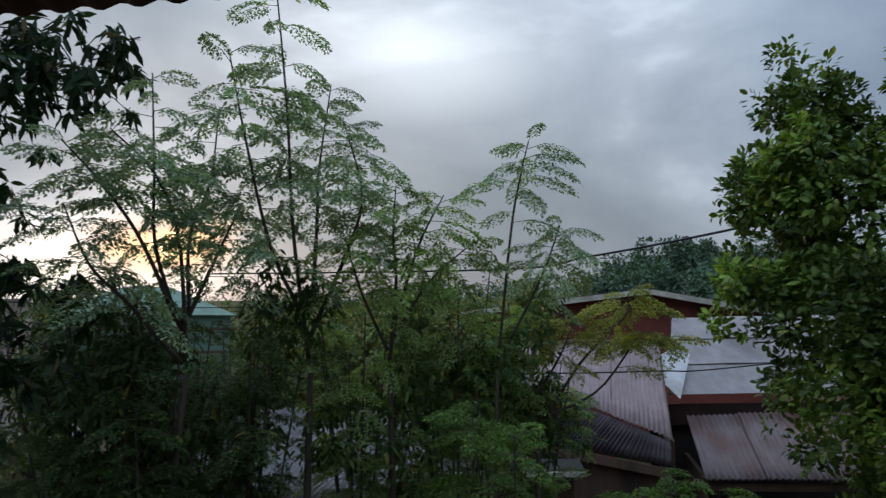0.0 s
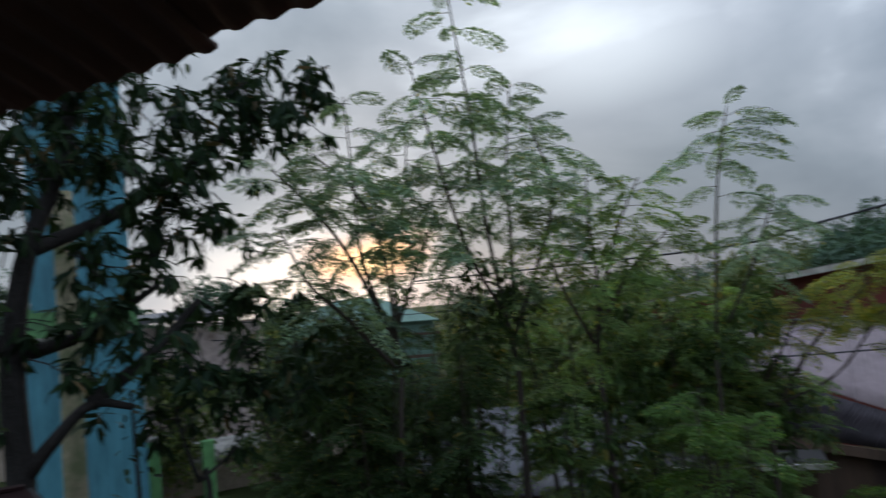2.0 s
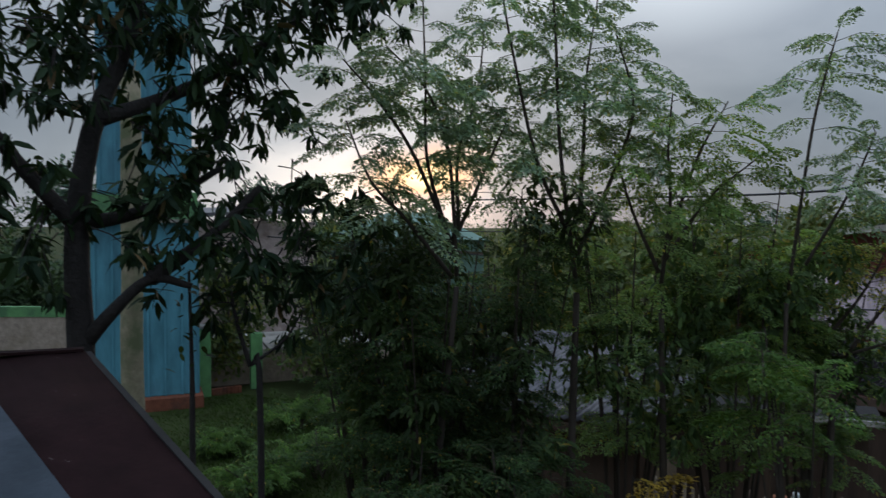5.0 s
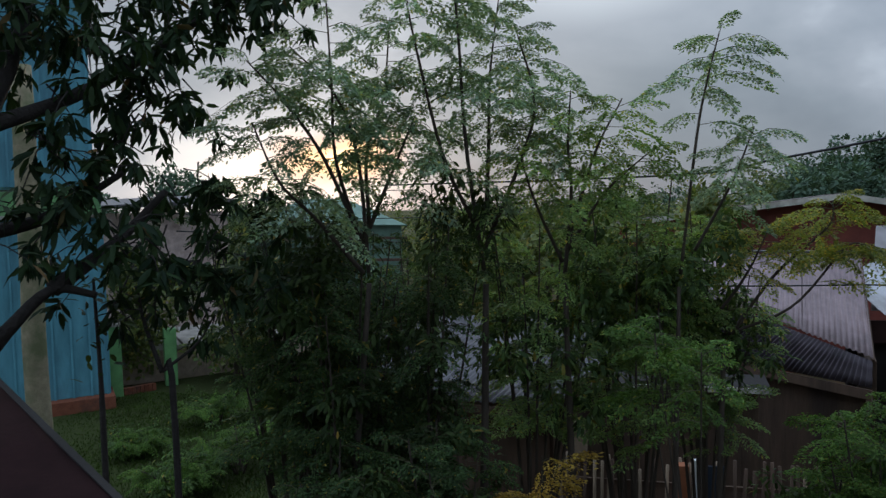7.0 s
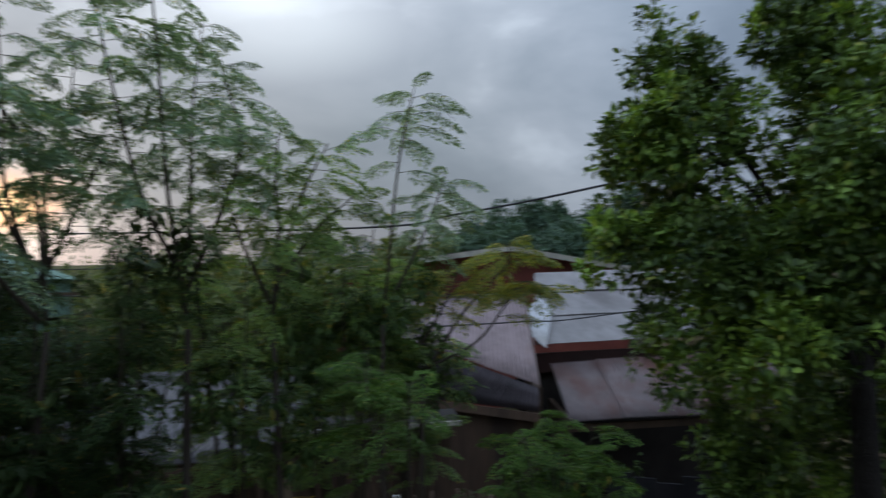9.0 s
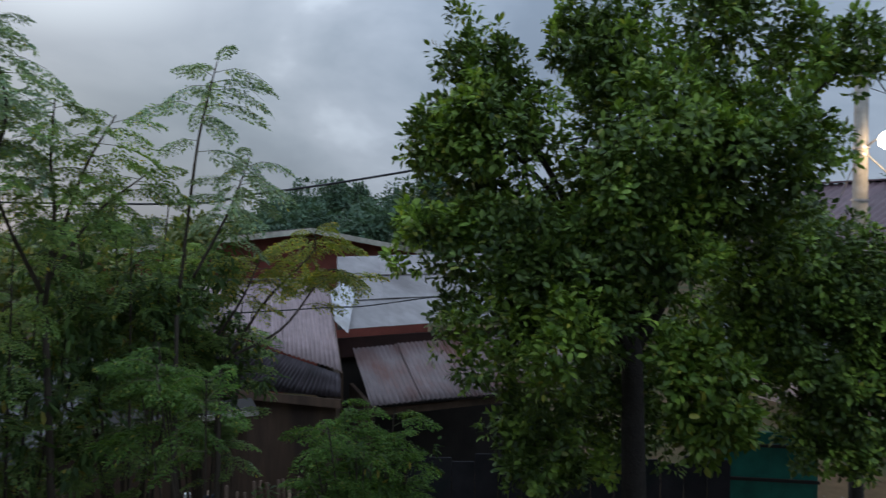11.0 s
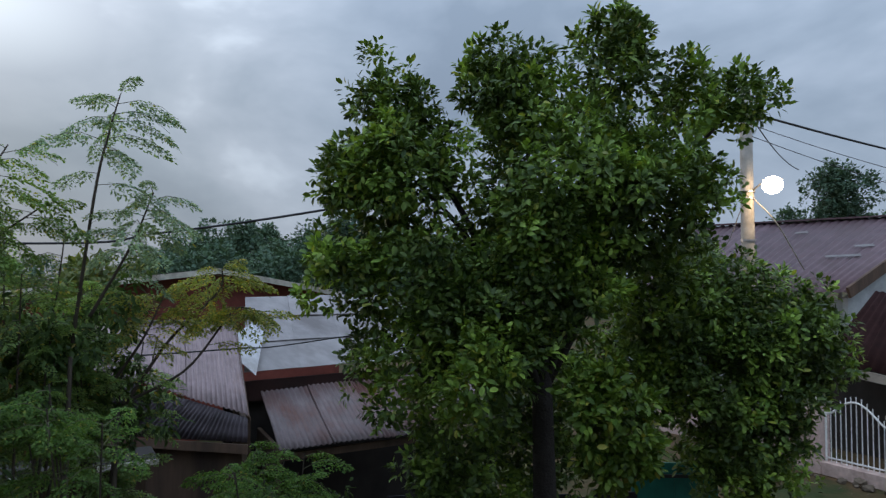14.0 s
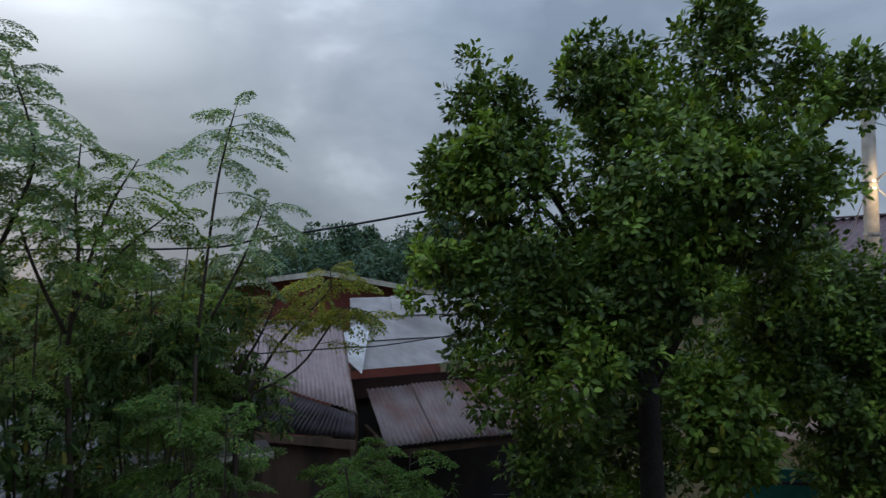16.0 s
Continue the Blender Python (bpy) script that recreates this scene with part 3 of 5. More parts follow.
# ---- houses in front: galvanised roofs ----
def house_hip():
    h = thing("house", (0, 0, 0), "low house with pinkish weathered corrugated roof and dark lean-to", "house", "neighbouring houses")
    tr, tl, a = Vector((3.53, 11.72, 3.5)), Vector((2.06, 12.18, 3.5)), Vector((2.95, 9.37, 2.42))
    run = a - tr
    left = tl - tr
    far_l = tr + left * 1.5
    # hip line climbs from the near corner to the left
    hip = tr + left * 0.98 + run * 0.62
    corrugated("roof_sheet", hip + Vector((0, 0, 0.0)), a, tr, tl, M_ROOF_PINK, h)
    corrugated("roof_sheet", hip + (tl - tr) * 0.5 + run * -0.13, hip, tl, far_l, M_ROOF_PINK, h)
    low_r, low_l = Vector((2.9, 9.25, 2.08)), Vector((1.05, 11.3, 2.08))
    corrugated("lean_to_sheet", low_l, low_r, a - Vector((0, 0, 0.03)), hip - Vector((0, 0, 0.03)), M_ROOF_DARK, h)
    bm = bmesh.new()
    wall_strip(bm, low_r + Vector((0.05, 0.25, 0)), low_l + Vector((0.15, 0.25, 0)), 0, 2.0)
    part("wall", bm, M_WOOD, h)
    bm = bmesh.new()
    wall_strip(bm, (3.0, 9.6), (3.55, 11.8), 0, 2.35)
    part("side_wall", bm, M_WOOD, h)
    bm = bmesh.new()
    beam(bm, tr + Vector((0.03, 0.05, 0.03)), far_l + Vector((0, 0.05, 0.03)), 0.16, 0.03)
    part("ridge_cap", bm, M_ROOF_GREY, h)
    bm = bmesh.new()
    beam(bm, low_r - Vector((0, 0, 0.07)), low_l - Vector((0, 0, 0.07)), 0.03, 0.12)
    part("fascia", bm, M_WOOD, h)
    bm = bmesh.new()
    beam(bm, tr + Vector((0, 0, -0.05)), a + Vector((0, 0, -0.05)), 0.03, 0.1)
    part("barge_board", bm, M_WOOD, h)


def house_white():
    h = thing("house", (0, 0, 0), "house with pale galvanised roof over a rusty porch roof", "house", "neighbouring houses")
    bl, br, tr, tl = (3.42, 10.92, 2.75), (7.9, 11.1, 2.75), (9.0, 14.1, 3.85), (4.55, 14.2, 3.82)
    # large flat-lapped sheets in two courses
    for i in range(5):
        for j in range(3):
            u0, u1, v0, v1 = i / 5, (i + 1) / 5 + 0.012, j / 3, (j + 1) / 3 + 0.02
            q = lambda u, v: lerp3(lerp3(bl, br, u), lerp3(tl, tr, u), v) + Vector((0, 0, 0.01 * (i % 2) + 0.03 * (v1 - v) / (v1 - v0) + 0.008 * math.sin(3 * i + 5 * j + 9 * u)))
            bm = bmesh.new()
            panel(bm, [q(u0, v0), q(u1, v0), q(u1, v1), q(u0, v1)], 0.006)
            part("roof_sheet", bm, M_ROOF_WHITE, h)
    corrugated("porch_sheet", (3.32, 9.22, 1.95), (7.2, 9.0, 1.95), (7.5, 10.85, 2.52), (3.62, 10.75, 2.5), M_ROOF_RUST, h)
    # red wall strip with the eave's shadow put into its colour
    bm = bmesh.new()
    wall_strip(bm, (3.2, 11.05), (7.9, 11.2), 2.3, 2.62, 0.06)
    part("upper_wall", bm, M_DARKRED, h)
    # near-black wall: its colour stands in for the shade under the porch
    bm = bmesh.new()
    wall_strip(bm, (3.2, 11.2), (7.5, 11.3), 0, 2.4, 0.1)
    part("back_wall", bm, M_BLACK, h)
    bm = bmesh.new()
    wall_strip(bm, (3.36, 9.3), (3.6, 10.75), 0, 1.95, 0.06)
    part("side_wall", bm, M_WOOD, h)
    bm = bmesh.new()
    beam(bm, (3.32, 9.3, 1.83), (7.2, 9.08, 1.83), 0.05, 0.1)
    part("porch_beam", bm, M_WOOD, h)
    for x in (3.5, 4.8, 6.2):
        bm = bmesh.new()
        beam(bm, (x, 9.32 - 0.05 * (x - 3.4), 0), (x, 9.32 - 0.05 * (x - 3.4), 1.8), 0.09, 0.09)
        part("porch_post", bm, M_WOOD, h)
    bm = bmesh.new()
    panel(bm, [(3.29, 11.08, 3.04), (3.5, 10.62, 2.76), (3.62, 10.95, 2.82), (4.13, 11.99, 3.3), (3.9, 11.95, 3.46), (3.48, 11.46, 3.34)], 0.006)
    part("loose_flashing", bm, M_FLASHING, h, "bent bright zinc flashing sheet")


def house_red():
    h = thing("house", (0, 0, 0), "red-walled house with a low gable and pale verge boards", "house", "neighbouring houses")
    l, p, r = Vector((0.2, 20.2, 3.75)), Vector((5.52, 19.22, 4.37)), Vector((8.6, 18.3, 3.75))
    back = Vector((1.6, 8.0, 0))
    bm = bmesh.new()
    panel(bm, [(l.x, l.y, 0), (r.x, r.y, 0), r, p, l], 0.15)
    part("gable_wall", bm, M_RED, h)
    for a in (l, r):
        bm = bmesh.new()
        wall_strip(bm, a, a + back, 0, 3.7)
        part("side_wall", bm, M_RED, h)
    up = Vector((0, 0, 0.06))
    front = Vector((-0.12, -0.5, 0))
    for a in (l, r):
        bm = bmesh.new()
        panel(bm, [a + front + up, p + front + up, p + back + up, a + back + up], -0.05)
        part("roof", bm, M_ROOF_RUST, h)
        bm = bmesh.new()
        beam(bm, a + front + up * 0.5, p + front + up * 0.5, 0.05, 0.14)
        part("verge_board", bm, M_PALE, h)


def house_centre():
    h = thing("house", (0, 0, 0), "low shed house with grey zinc roof and dark timber wall", "house", "neighbouring houses")
    br, bl = Vector((-0.75, 8.65, 1.88)), Vector((-4.2, 8.9, 1.88))
    up = Vector((1.1, 2.0, 0.75))
    corrugated("roof_sheet", bl, br, br + up, bl + up, M_ROOF_GREY, h)
    bm = bmesh.new()
    wall_strip(bm, bl + Vector((0.1, 0.3, 0)), br + Vector((-0.1, 0.3, 0)), 0, 1.85)
    part("wall", bm, M_WOOD, h)
    bm = bmesh.new()
    wall_strip(bm, br + Vector((-0.1, 0.3, 0)), br + up + Vector((-0.1, 0, 0)), 0, 1.9)
    part("side_wall", bm, M_WOOD, h)
    bm = bmesh.new()
    beam(bm, bl - Vector((0, 0, 0.08)), br - Vector((0, 0, 0.08)), 0.03, 0.1)
    part("fascia", bm, M_WOOD, h)
    t = thing("tyre", (-2.75, 9.75, 2.32), "worn black tyre lying on the zinc roof", "tyre")
    bm = bmesh.new()
    n, k = 28, 10
    rings = [[bm.verts.new(((0.25 + 0.085 * math.cos(j * math.tau / k)) * math.cos(i * math.tau / n), (0.25 + 0.085 * math.cos(j * math.tau / k)) * math.sin(i * math.tau / n), 0.08 * math.sin(j * math.tau / k))) for j in range(k)] for i in range(n)]
    for i in range(n):
        for j in range(k):
            bm.faces.new((rings[i][j], rings[(i + 1) % n][j], rings[(i + 1) % n][(j + 1) % k], rings[i][(j + 1) % k]))
    for v in bm.verts:
        v.co = Euler((radians(17), radians(-8), 0)).to_matrix() @ v.co
    part("tread", bm, M_RUBBER, t, smooth=True)


def shed():
    h = thing("shed", (0, 0, 0), "dark timber shed with a pale edged flat roof", "shed")
    bm = bmesh.new()
    panel(bm, [(-0.35, 9.05, 2.1), (1.75, 9.01, 2.1), (1.77, 9.5, 2.16), (-0.33, 9.55, 2.16)], 0.03)
    part("roof", bm, M_BLACK, h)
    bm = bmesh.new()
    beam(bm, (-0.35, 9.03, 2.08), (1.75, 8.99, 2.08), 0.03, 0.06)
    part("fascia", bm, M_PALE, h)
    for k in range(10):
        bm = bmesh.new()
        x = -0.25 + 0.2 * k
        block(bm, (x, 9.2 + 0.004 * (k % 2), 1.0), (0.192, 0.025, 2.0 - 0.03 * (k % 3)), 0, 0.004)
        part("board", bm, M_WOOD, h)
    bm = bmesh.new()
    block(bm, (-0.5, 8.85, 1.45), (0.24, 0.05, 0.42), 0, 0.01)
    part("patch_panel", bm, M_WOOD_LIGHT, h, "tan plywood patch")


def picket_fence():
    f = thing("fence", (0, 0, 0), "rough bamboo picket fence with mixed posts", "fence")
    rng = random.Random(4)
    x = -0.65
    while x < 2.3:
        bm = bmesh.new()
        top = 1.42 + rng.uniform(-0.1, 0.07)
        y = 8.25 + rng.uniform(-0.015, 0.015)
        tube(bm, [(x, y, 0), (x + rng.uniform(-0.02, 0.02), y, top * 0.5), (x + rng.uniform(-0.04, 0.04), y, top)], 0.024, 0.018, 6)
        part("picket", bm, M_WOOD_LIGHT if rng.random() < 0.6 else M_WOOD, f, smooth=True)
        x += rng.uniform(0.06, 0.11)
    for z in (0.45, 1.15):
        bm = bmesh.new()
        beam(bm, (-0.7, 8.29, z), (2.3, 8.29, z), 0.03, 0.06)
        part("rail", bm, M_WOOD, f)
    for px, m, w, z, lab in ((0.80, M_WHITE, 0.06, 1.5, "white painted post"), (0.66, M_ORANGE, 0.14, 1.44, "orange-brown post")):
        bm = bmesh.new()
        block(bm, (px, 8.18, z / 2), (w, w, z), 0, 0.008)
        part("post", bm, m, f, lab)
    bm = bmesh.new()
    block(bm, (0.98, 8.2, 0.72), (0.26, 0.02, 1.42), 0, 0.004)
    part("panel", bm, M_NAVY, f, "dark blue painted panel")


house_hip(), house_white(), house_red(), house_centre(), shed(), picket_fence()


# ---- right side: house, gate, pole ----
def house_right():
    h = thing("house", (0, 0, 0), "house with faded maroon sheet roof and grey gable wall", "house", "neighbouring houses")
    e = Vector((19.13, 9.51, 3.83))
    v1 = Vector((20.58, 8.72, 5.04))
    rl, rr = Vector((21.19, 14.92, 5.99)), Vector((23.82, 10.05, 6.12))
    ridge = (rr - rl)
    rr2 = rr + ridge * 0.25
    corner = e + (v1 - e) * 2.0
    el = e - ridge * 1.1
    corrugated("roof_sheet", el, e, rr2, rl - ridge * 0.1, M_ROOF_PURPLE, h, pitch=0.2, amp=0.02, sheet=1.0)
    for k, (u, v, w) in enumerate(((0.72, 0.42, 0.9), (0.78, 0.55, 0.5), (0.45, 0.78, 0.35))):
        bm = bmesh.new()
        p = lerp3(lerp3(el, e, u), lerp3(rl, rr2, u), v) + Vector((-0.03, -0.03, 0.06))
        d = ridge.normalized() * w
        panel(bm, [p, p + d, p + d + Vector((0.05, 0.05, 0.07)), p + Vector((0.05, 0.05, 0.05))], 0.01)
        part("patch", bm, M_ROOF_WHITE, h, "bright metal patch")
    bm = bmesh.new()
    beam(bm, e, rr2, 0.08, 0.3)
    part("barge_board", bm, M_WOOD, h)
    inn = Vector((0.2, 0.12, 0))
    bm = bmesh.new()
    panel(bm, [Vector((e.x, e.y, 0)) + inn, Vector((rr2.x, rr2.y, 0)) + inn, rr2 + inn - Vector((0, 0, 0.15)), e + inn - Vector((0, 0, 0.15))], 0.15)
    part("gable_wall", bm, M_GREYWALL, h)
    bm = bmesh.new()
    wall_strip(bm, el + inn * 2, e + inn * 2, 0, e.z - 0.2)
    part("wall", bm, M_GREYWALL, h)
    bm = bmesh.new()
    beam(bm, rl - ridge * 0.1 + Vector((0, 0, 0.04)), rr2 + Vector((0, 0, 0.04)), 0.3, 0.05)
    part("ridge_cap", bm, M_ROOF_PURPLE, h)
    # lower roof at the front
    b0, b1 = Vector((16.5, 8.3, 2.19)), Vector((16.42, 7, 2.05))
    t0 = Vector((18.27, 7.77, 3.83))
    along = (b1 - b0)
    b2 = b0 + along * 3.0
    b0 = b0 - along * 0.5
    t1 = t0 + along * 1.5
    tl = t0 - along * 0.55
    corrugated("porch_sheet", b0, b2, t1, tl, M_ROOF_MAROON, h, pitch=0.2, amp=0.02, sheet=1.0)
    bm = bmesh.new()
    beam(bm, b0 - Vector((0, 0, 0.1)), b2 - Vector((0, 0, 0.1)), 0.06, 0.2)
    part("fascia", bm, M_CONCRETE, h)
    # porch shade is put into this wall's near-black colour
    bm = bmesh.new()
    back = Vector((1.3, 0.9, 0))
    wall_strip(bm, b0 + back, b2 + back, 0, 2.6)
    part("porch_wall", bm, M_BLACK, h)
    for u in (0.12, 0.62):
        bm = bmesh.new()
        p = b0.lerp(b2, u) + Vector((0.15, 0.1, 0))
        beam(bm, (p.x, p.y, 0), (p.x, p.y, b0.z - 0.15), 0.14, 0.14)
        part("porch_post", bm, M_GREYWALL, h)


def front_gate():
    a, b = Vector((15.33, 8.22, 0.28)), Vector((15.16, 6.86, 0.28))
    d = (b - a)
    w = d.length
    g = thing("gate", (0, 0, 0), "white wrought iron gate with an arched top", "gate")
    high = lambda u: 1.02 + 0.36 * math.sin(min(1.0, max(0.0, (u - 0.06) / 0.86)) * math.pi) ** 1.2 - 0.08 * u
    n = 12
    for k in range(n + 1):
        u = k / n
        p = a + d * u
        bm = bmesh.new()
        tube(bm, [p, p + Vector((0, 0, high(u) + (0.12 if 0 < k < n else 0.02)))], 0.011 if 0 < k < n else 0.022, 0.009 if 0 < k < n else 0.022, 6)
        part("bar", bm, M_WHITE, g)
    for lift, r in ((0.0, 0.022), (0.03, 0.016)):
        bm = bmesh.new()
        if lift:
            tube(bm, [a + Vector((0, 0, 0.08)), b + Vector((0, 0, 0.08))], 0.022, 0.022, 6)
        else:
            tube(bm, [a + d * (k / 24) + Vector((0, 0, high(k / 24))) for k in range(25)], r, r, 6)
        part("rail", bm, M_WHITE, g)
    side = d.normalized()
    for base, s, top in ((a - side * 0.2, 0.34, 1.5), (b + side * 0.32, 0.5, 1.42)):
        p = thing("gate_pillar", (base.x, base.y, 0), "washed pink plastered gate pillar", "pillar", "gate pillars")
        bm = bmesh.new()
        ang = math.degrees(math.atan2(d.y, d.x))
        block(bm, (0, 0, top / 2), (s, 0.36, top), ang, 0.015)
        part("shaft", bm, M_PINKWALL, p)
        bm = bmesh.new()
        block(bm, (0, 0, top + 0.04), (s + 0.08, 0.44, 0.09), ang, 0.015)
        part("cap", bm, M_CONCRETE, p)
    wl = thing("garden_wall", (0, 0, 0), "low pink stained wall beside the gate", "wall")
    for p, q, h in ((b + side * 0.6, b + side * 6, 1.15), (a - side * 0.4, a - side * 5, 1.1)):
        bm = bmesh.new()
        wall_strip(bm, p, q, 0, h, 0.15)
        part("wall_run", bm, M_PINKWALL, wl)
    s = thing("stone_plinth", (0, 0, 0), "rubble stones along the foot of the gate", "stones")
    rng = random.Random(3)
    for k in range(26):
        bm = bmesh.new()
        u = rng.uniform(-0.4, 2.2)
        p = a + d * u + Vector((-0.25 - rng.random() * 0.3, -0.15 - rng.random() * 0.25, 0.0))
        r = rng.uniform(0.05, 0.12)
        bmesh.ops.create_icosphere(bm, subdivisions=1, radius=r, matrix=Matrix.Translation((p.x, p.y, r * 0.45)) @ Matrix.Diagonal((1.3, 1, 0.8, 1)))
        for v in bm.verts:
            v.co += 0.45 * r * noise.noise_vector(v.co * 9)
        part("stone", bm, M_STONE, s)
    bm = bmesh.new()
    wall_strip(bm, a - side * 0.1, b + side * 0.1, 0, 0.27, 0.3)
    part("sill", bm, M_PINKWALL, s)


POLE = Vector((13.74, 8.96, 5.4))


def pole_and_lamp():
    p = thing("utility_pole", (POLE.x, POLE.y, 0), "tall grey concrete utility pole with steel bands", "utility pole")
    bm = bmesh.new()
    tube(bm, [(0, 0, 0), (-0.02, 0, 4), (-0.03, 0, 8.4)], 0.17, 0.12, 14)
    part("shaft", bm, M_POLE, p, smooth=True)
    for z in (5.0, 5.9, 6.05, 7.6):
        bm = bmesh.new()
        tube(bm, [(-0.02, 0, z), (-0.02, 0, z + 0.05)], 0.158, 0.158, 14)
        part("band", bm, M_STEEL, p)
    for z in (7.7, 7.95):
        bm = bmesh.new()
        tube(bm, [(0.05, -0.1, z), (0.2, -0.22, z), (0.2, -0.22, z + 0.1)], 0.03, 0.04, 8)
        part("insulator", bm, M_WHITE, p)
    l = thing("street_lamp", (13.56, 8.29, 6.14), "lit warm white street lamp on a short arm", "street lamp")
    lp = l.matrix_world.translation
    bm = bmesh.new()
    off = Vector((POLE.x, POLE.y, 6.0)) - lp
    tube(bm, bent([off, off * 0.5 + Vector((0, 0, 0.12)), (0, 0, 0.1)], 8), 0.022, 0.022, 8)
    part("arm", bm, M_STEEL, l, smooth=True)
    bm = bmesh.new()
    tube(bm, [(0, 0, 0.2), (0, 0, 0.13), (0, 0, 0.1)], 0.05, 0.2, 14)
    shade = part("shade", bm, M_STEEL, l)
    bm = bmesh.new()
    bmesh.ops.create_uvsphere(bm, u_segments=16, v_segments=12, radius=0.205, matrix=Matrix.Diagonal((1, 1, 0.92, 1)))
    bulb = part("bulb", bm, M_LAMP, shade, "glowing globe", smooth=True)
    bulb.visible_shadow = False
    light = new("street_light", bpy.data.lights.new("street_light", "POINT"))
    light.data.energy, light.data.color, light.data.shadow_soft_size = 45, (1.0, 0.64, 0.3), 0.2
    light.location = lp


house_right(), front_gate(), pole_and_lamp()


def cable(name, points, r, label, sag=0.0, n=30, material=None):
    bm = bmesh.new()
    a, b = Vector(points[0]), Vector(points[-1])
    if len(points) == 2:
        line = [a.lerp(b, k / n) - Vector((0, 0, 4 * sag * (k / n) * (1 - k / n))) for k in range(n + 1)]
    else:
        line = bent(points, n)
    tube(bm, line, r, r, 6)
    tagged(part(name, bm, material or M_CABLE, smooth=True), label, "cable", "overhead cables")


TOP = Vector((13.68, 8.87, 7.78))
cable("overhead_cable", [TOP, (9.6, 12.2, 6.45), (6.35, 15.34, 5.72), (3.65, 17.83, 5.28), (1.33, 19.45, 5.04), (-9.0, 27.5, 5.3)], 0.028, "thick black overhead cable from the pole")
cable("overhead_cable", [(0.53, 9.18, 3.3), (2.65, 9.23, 3.32), (4.21, 9.51, 3.36), (10.5, 8.2, 4.2), (POLE.x, POLE.y, 5.95)], 0.010, "thin black service cable")
for k, (px, r, s) in enumerate(((0.0, 0.026, 0.3), (0.25, 0.008, 0.5), (0.5, 0.008, 0.45))):
    cable("overhead_cable", [TOP - Vector((0, 0, px)), TOP + (Vector((19.19, 8.16, 7.47)) - TOP) * 2.2 - Vector((0, 0, px * 2.4))], r, "black overhead cable leaving the pole", s * 0.4)
# pale material stands in for warm lamplight on this cable
cable("overhead_cable", [(POLE.x, POLE.y - 0.15, 5.9), (14.11, 8.54, 5.39), (16.03, 9, 4.41)], 0.014, "service drop from pole to roof, lamplight put into its pale colour", material=M_PALE)
cable("overhead_cable", [TOP, (20.82, 11.71, 7.52)], 0.014, "thin service drop behind the pole", 0.2)


def green_gate():
    g = thing("gate", (0, 0, 0), "teal painted sheet gate with dark bars", "gate")
    a, b = Vector((7.37, 6.76, 1.72)), Vector((8.31, 6.07, 1.72))
    d = (b - a).normalized()
    for k in range(2):
        bm = bmesh.new()
        p, q = a + (b - a) * (k * 0.5), a + (b - a) * (k * 0.5 + 0.499)
        wall_strip(bm, p, q, 0.1, 1.72, 0.02)
        leaf = part("leaf", bm, M_TEAL, g)
        for z in (0.5, 1.1, 1.55):
            bm = bmesh.new()
            o = Vector((-0.02, -0.04, 0))
            beam(bm, Vector((p.x, p.y, z)) + o, Vector((q.x, q.y, z)) + o, 0.03, 0.04)
            part("rail", bm, M_BLACK, leaf)
    for u in (0, 0.5, 1.0):
        bm = bmesh.new()
        p = a + (b - a) * u + Vector((-0.03, -0.05, 0))
        beam(bm, (p.x, p.y, 0), (p.x, p.y, 1.75), 0.06, 0.06)
        part("post", bm, M_BLACK, g)


green_gate()


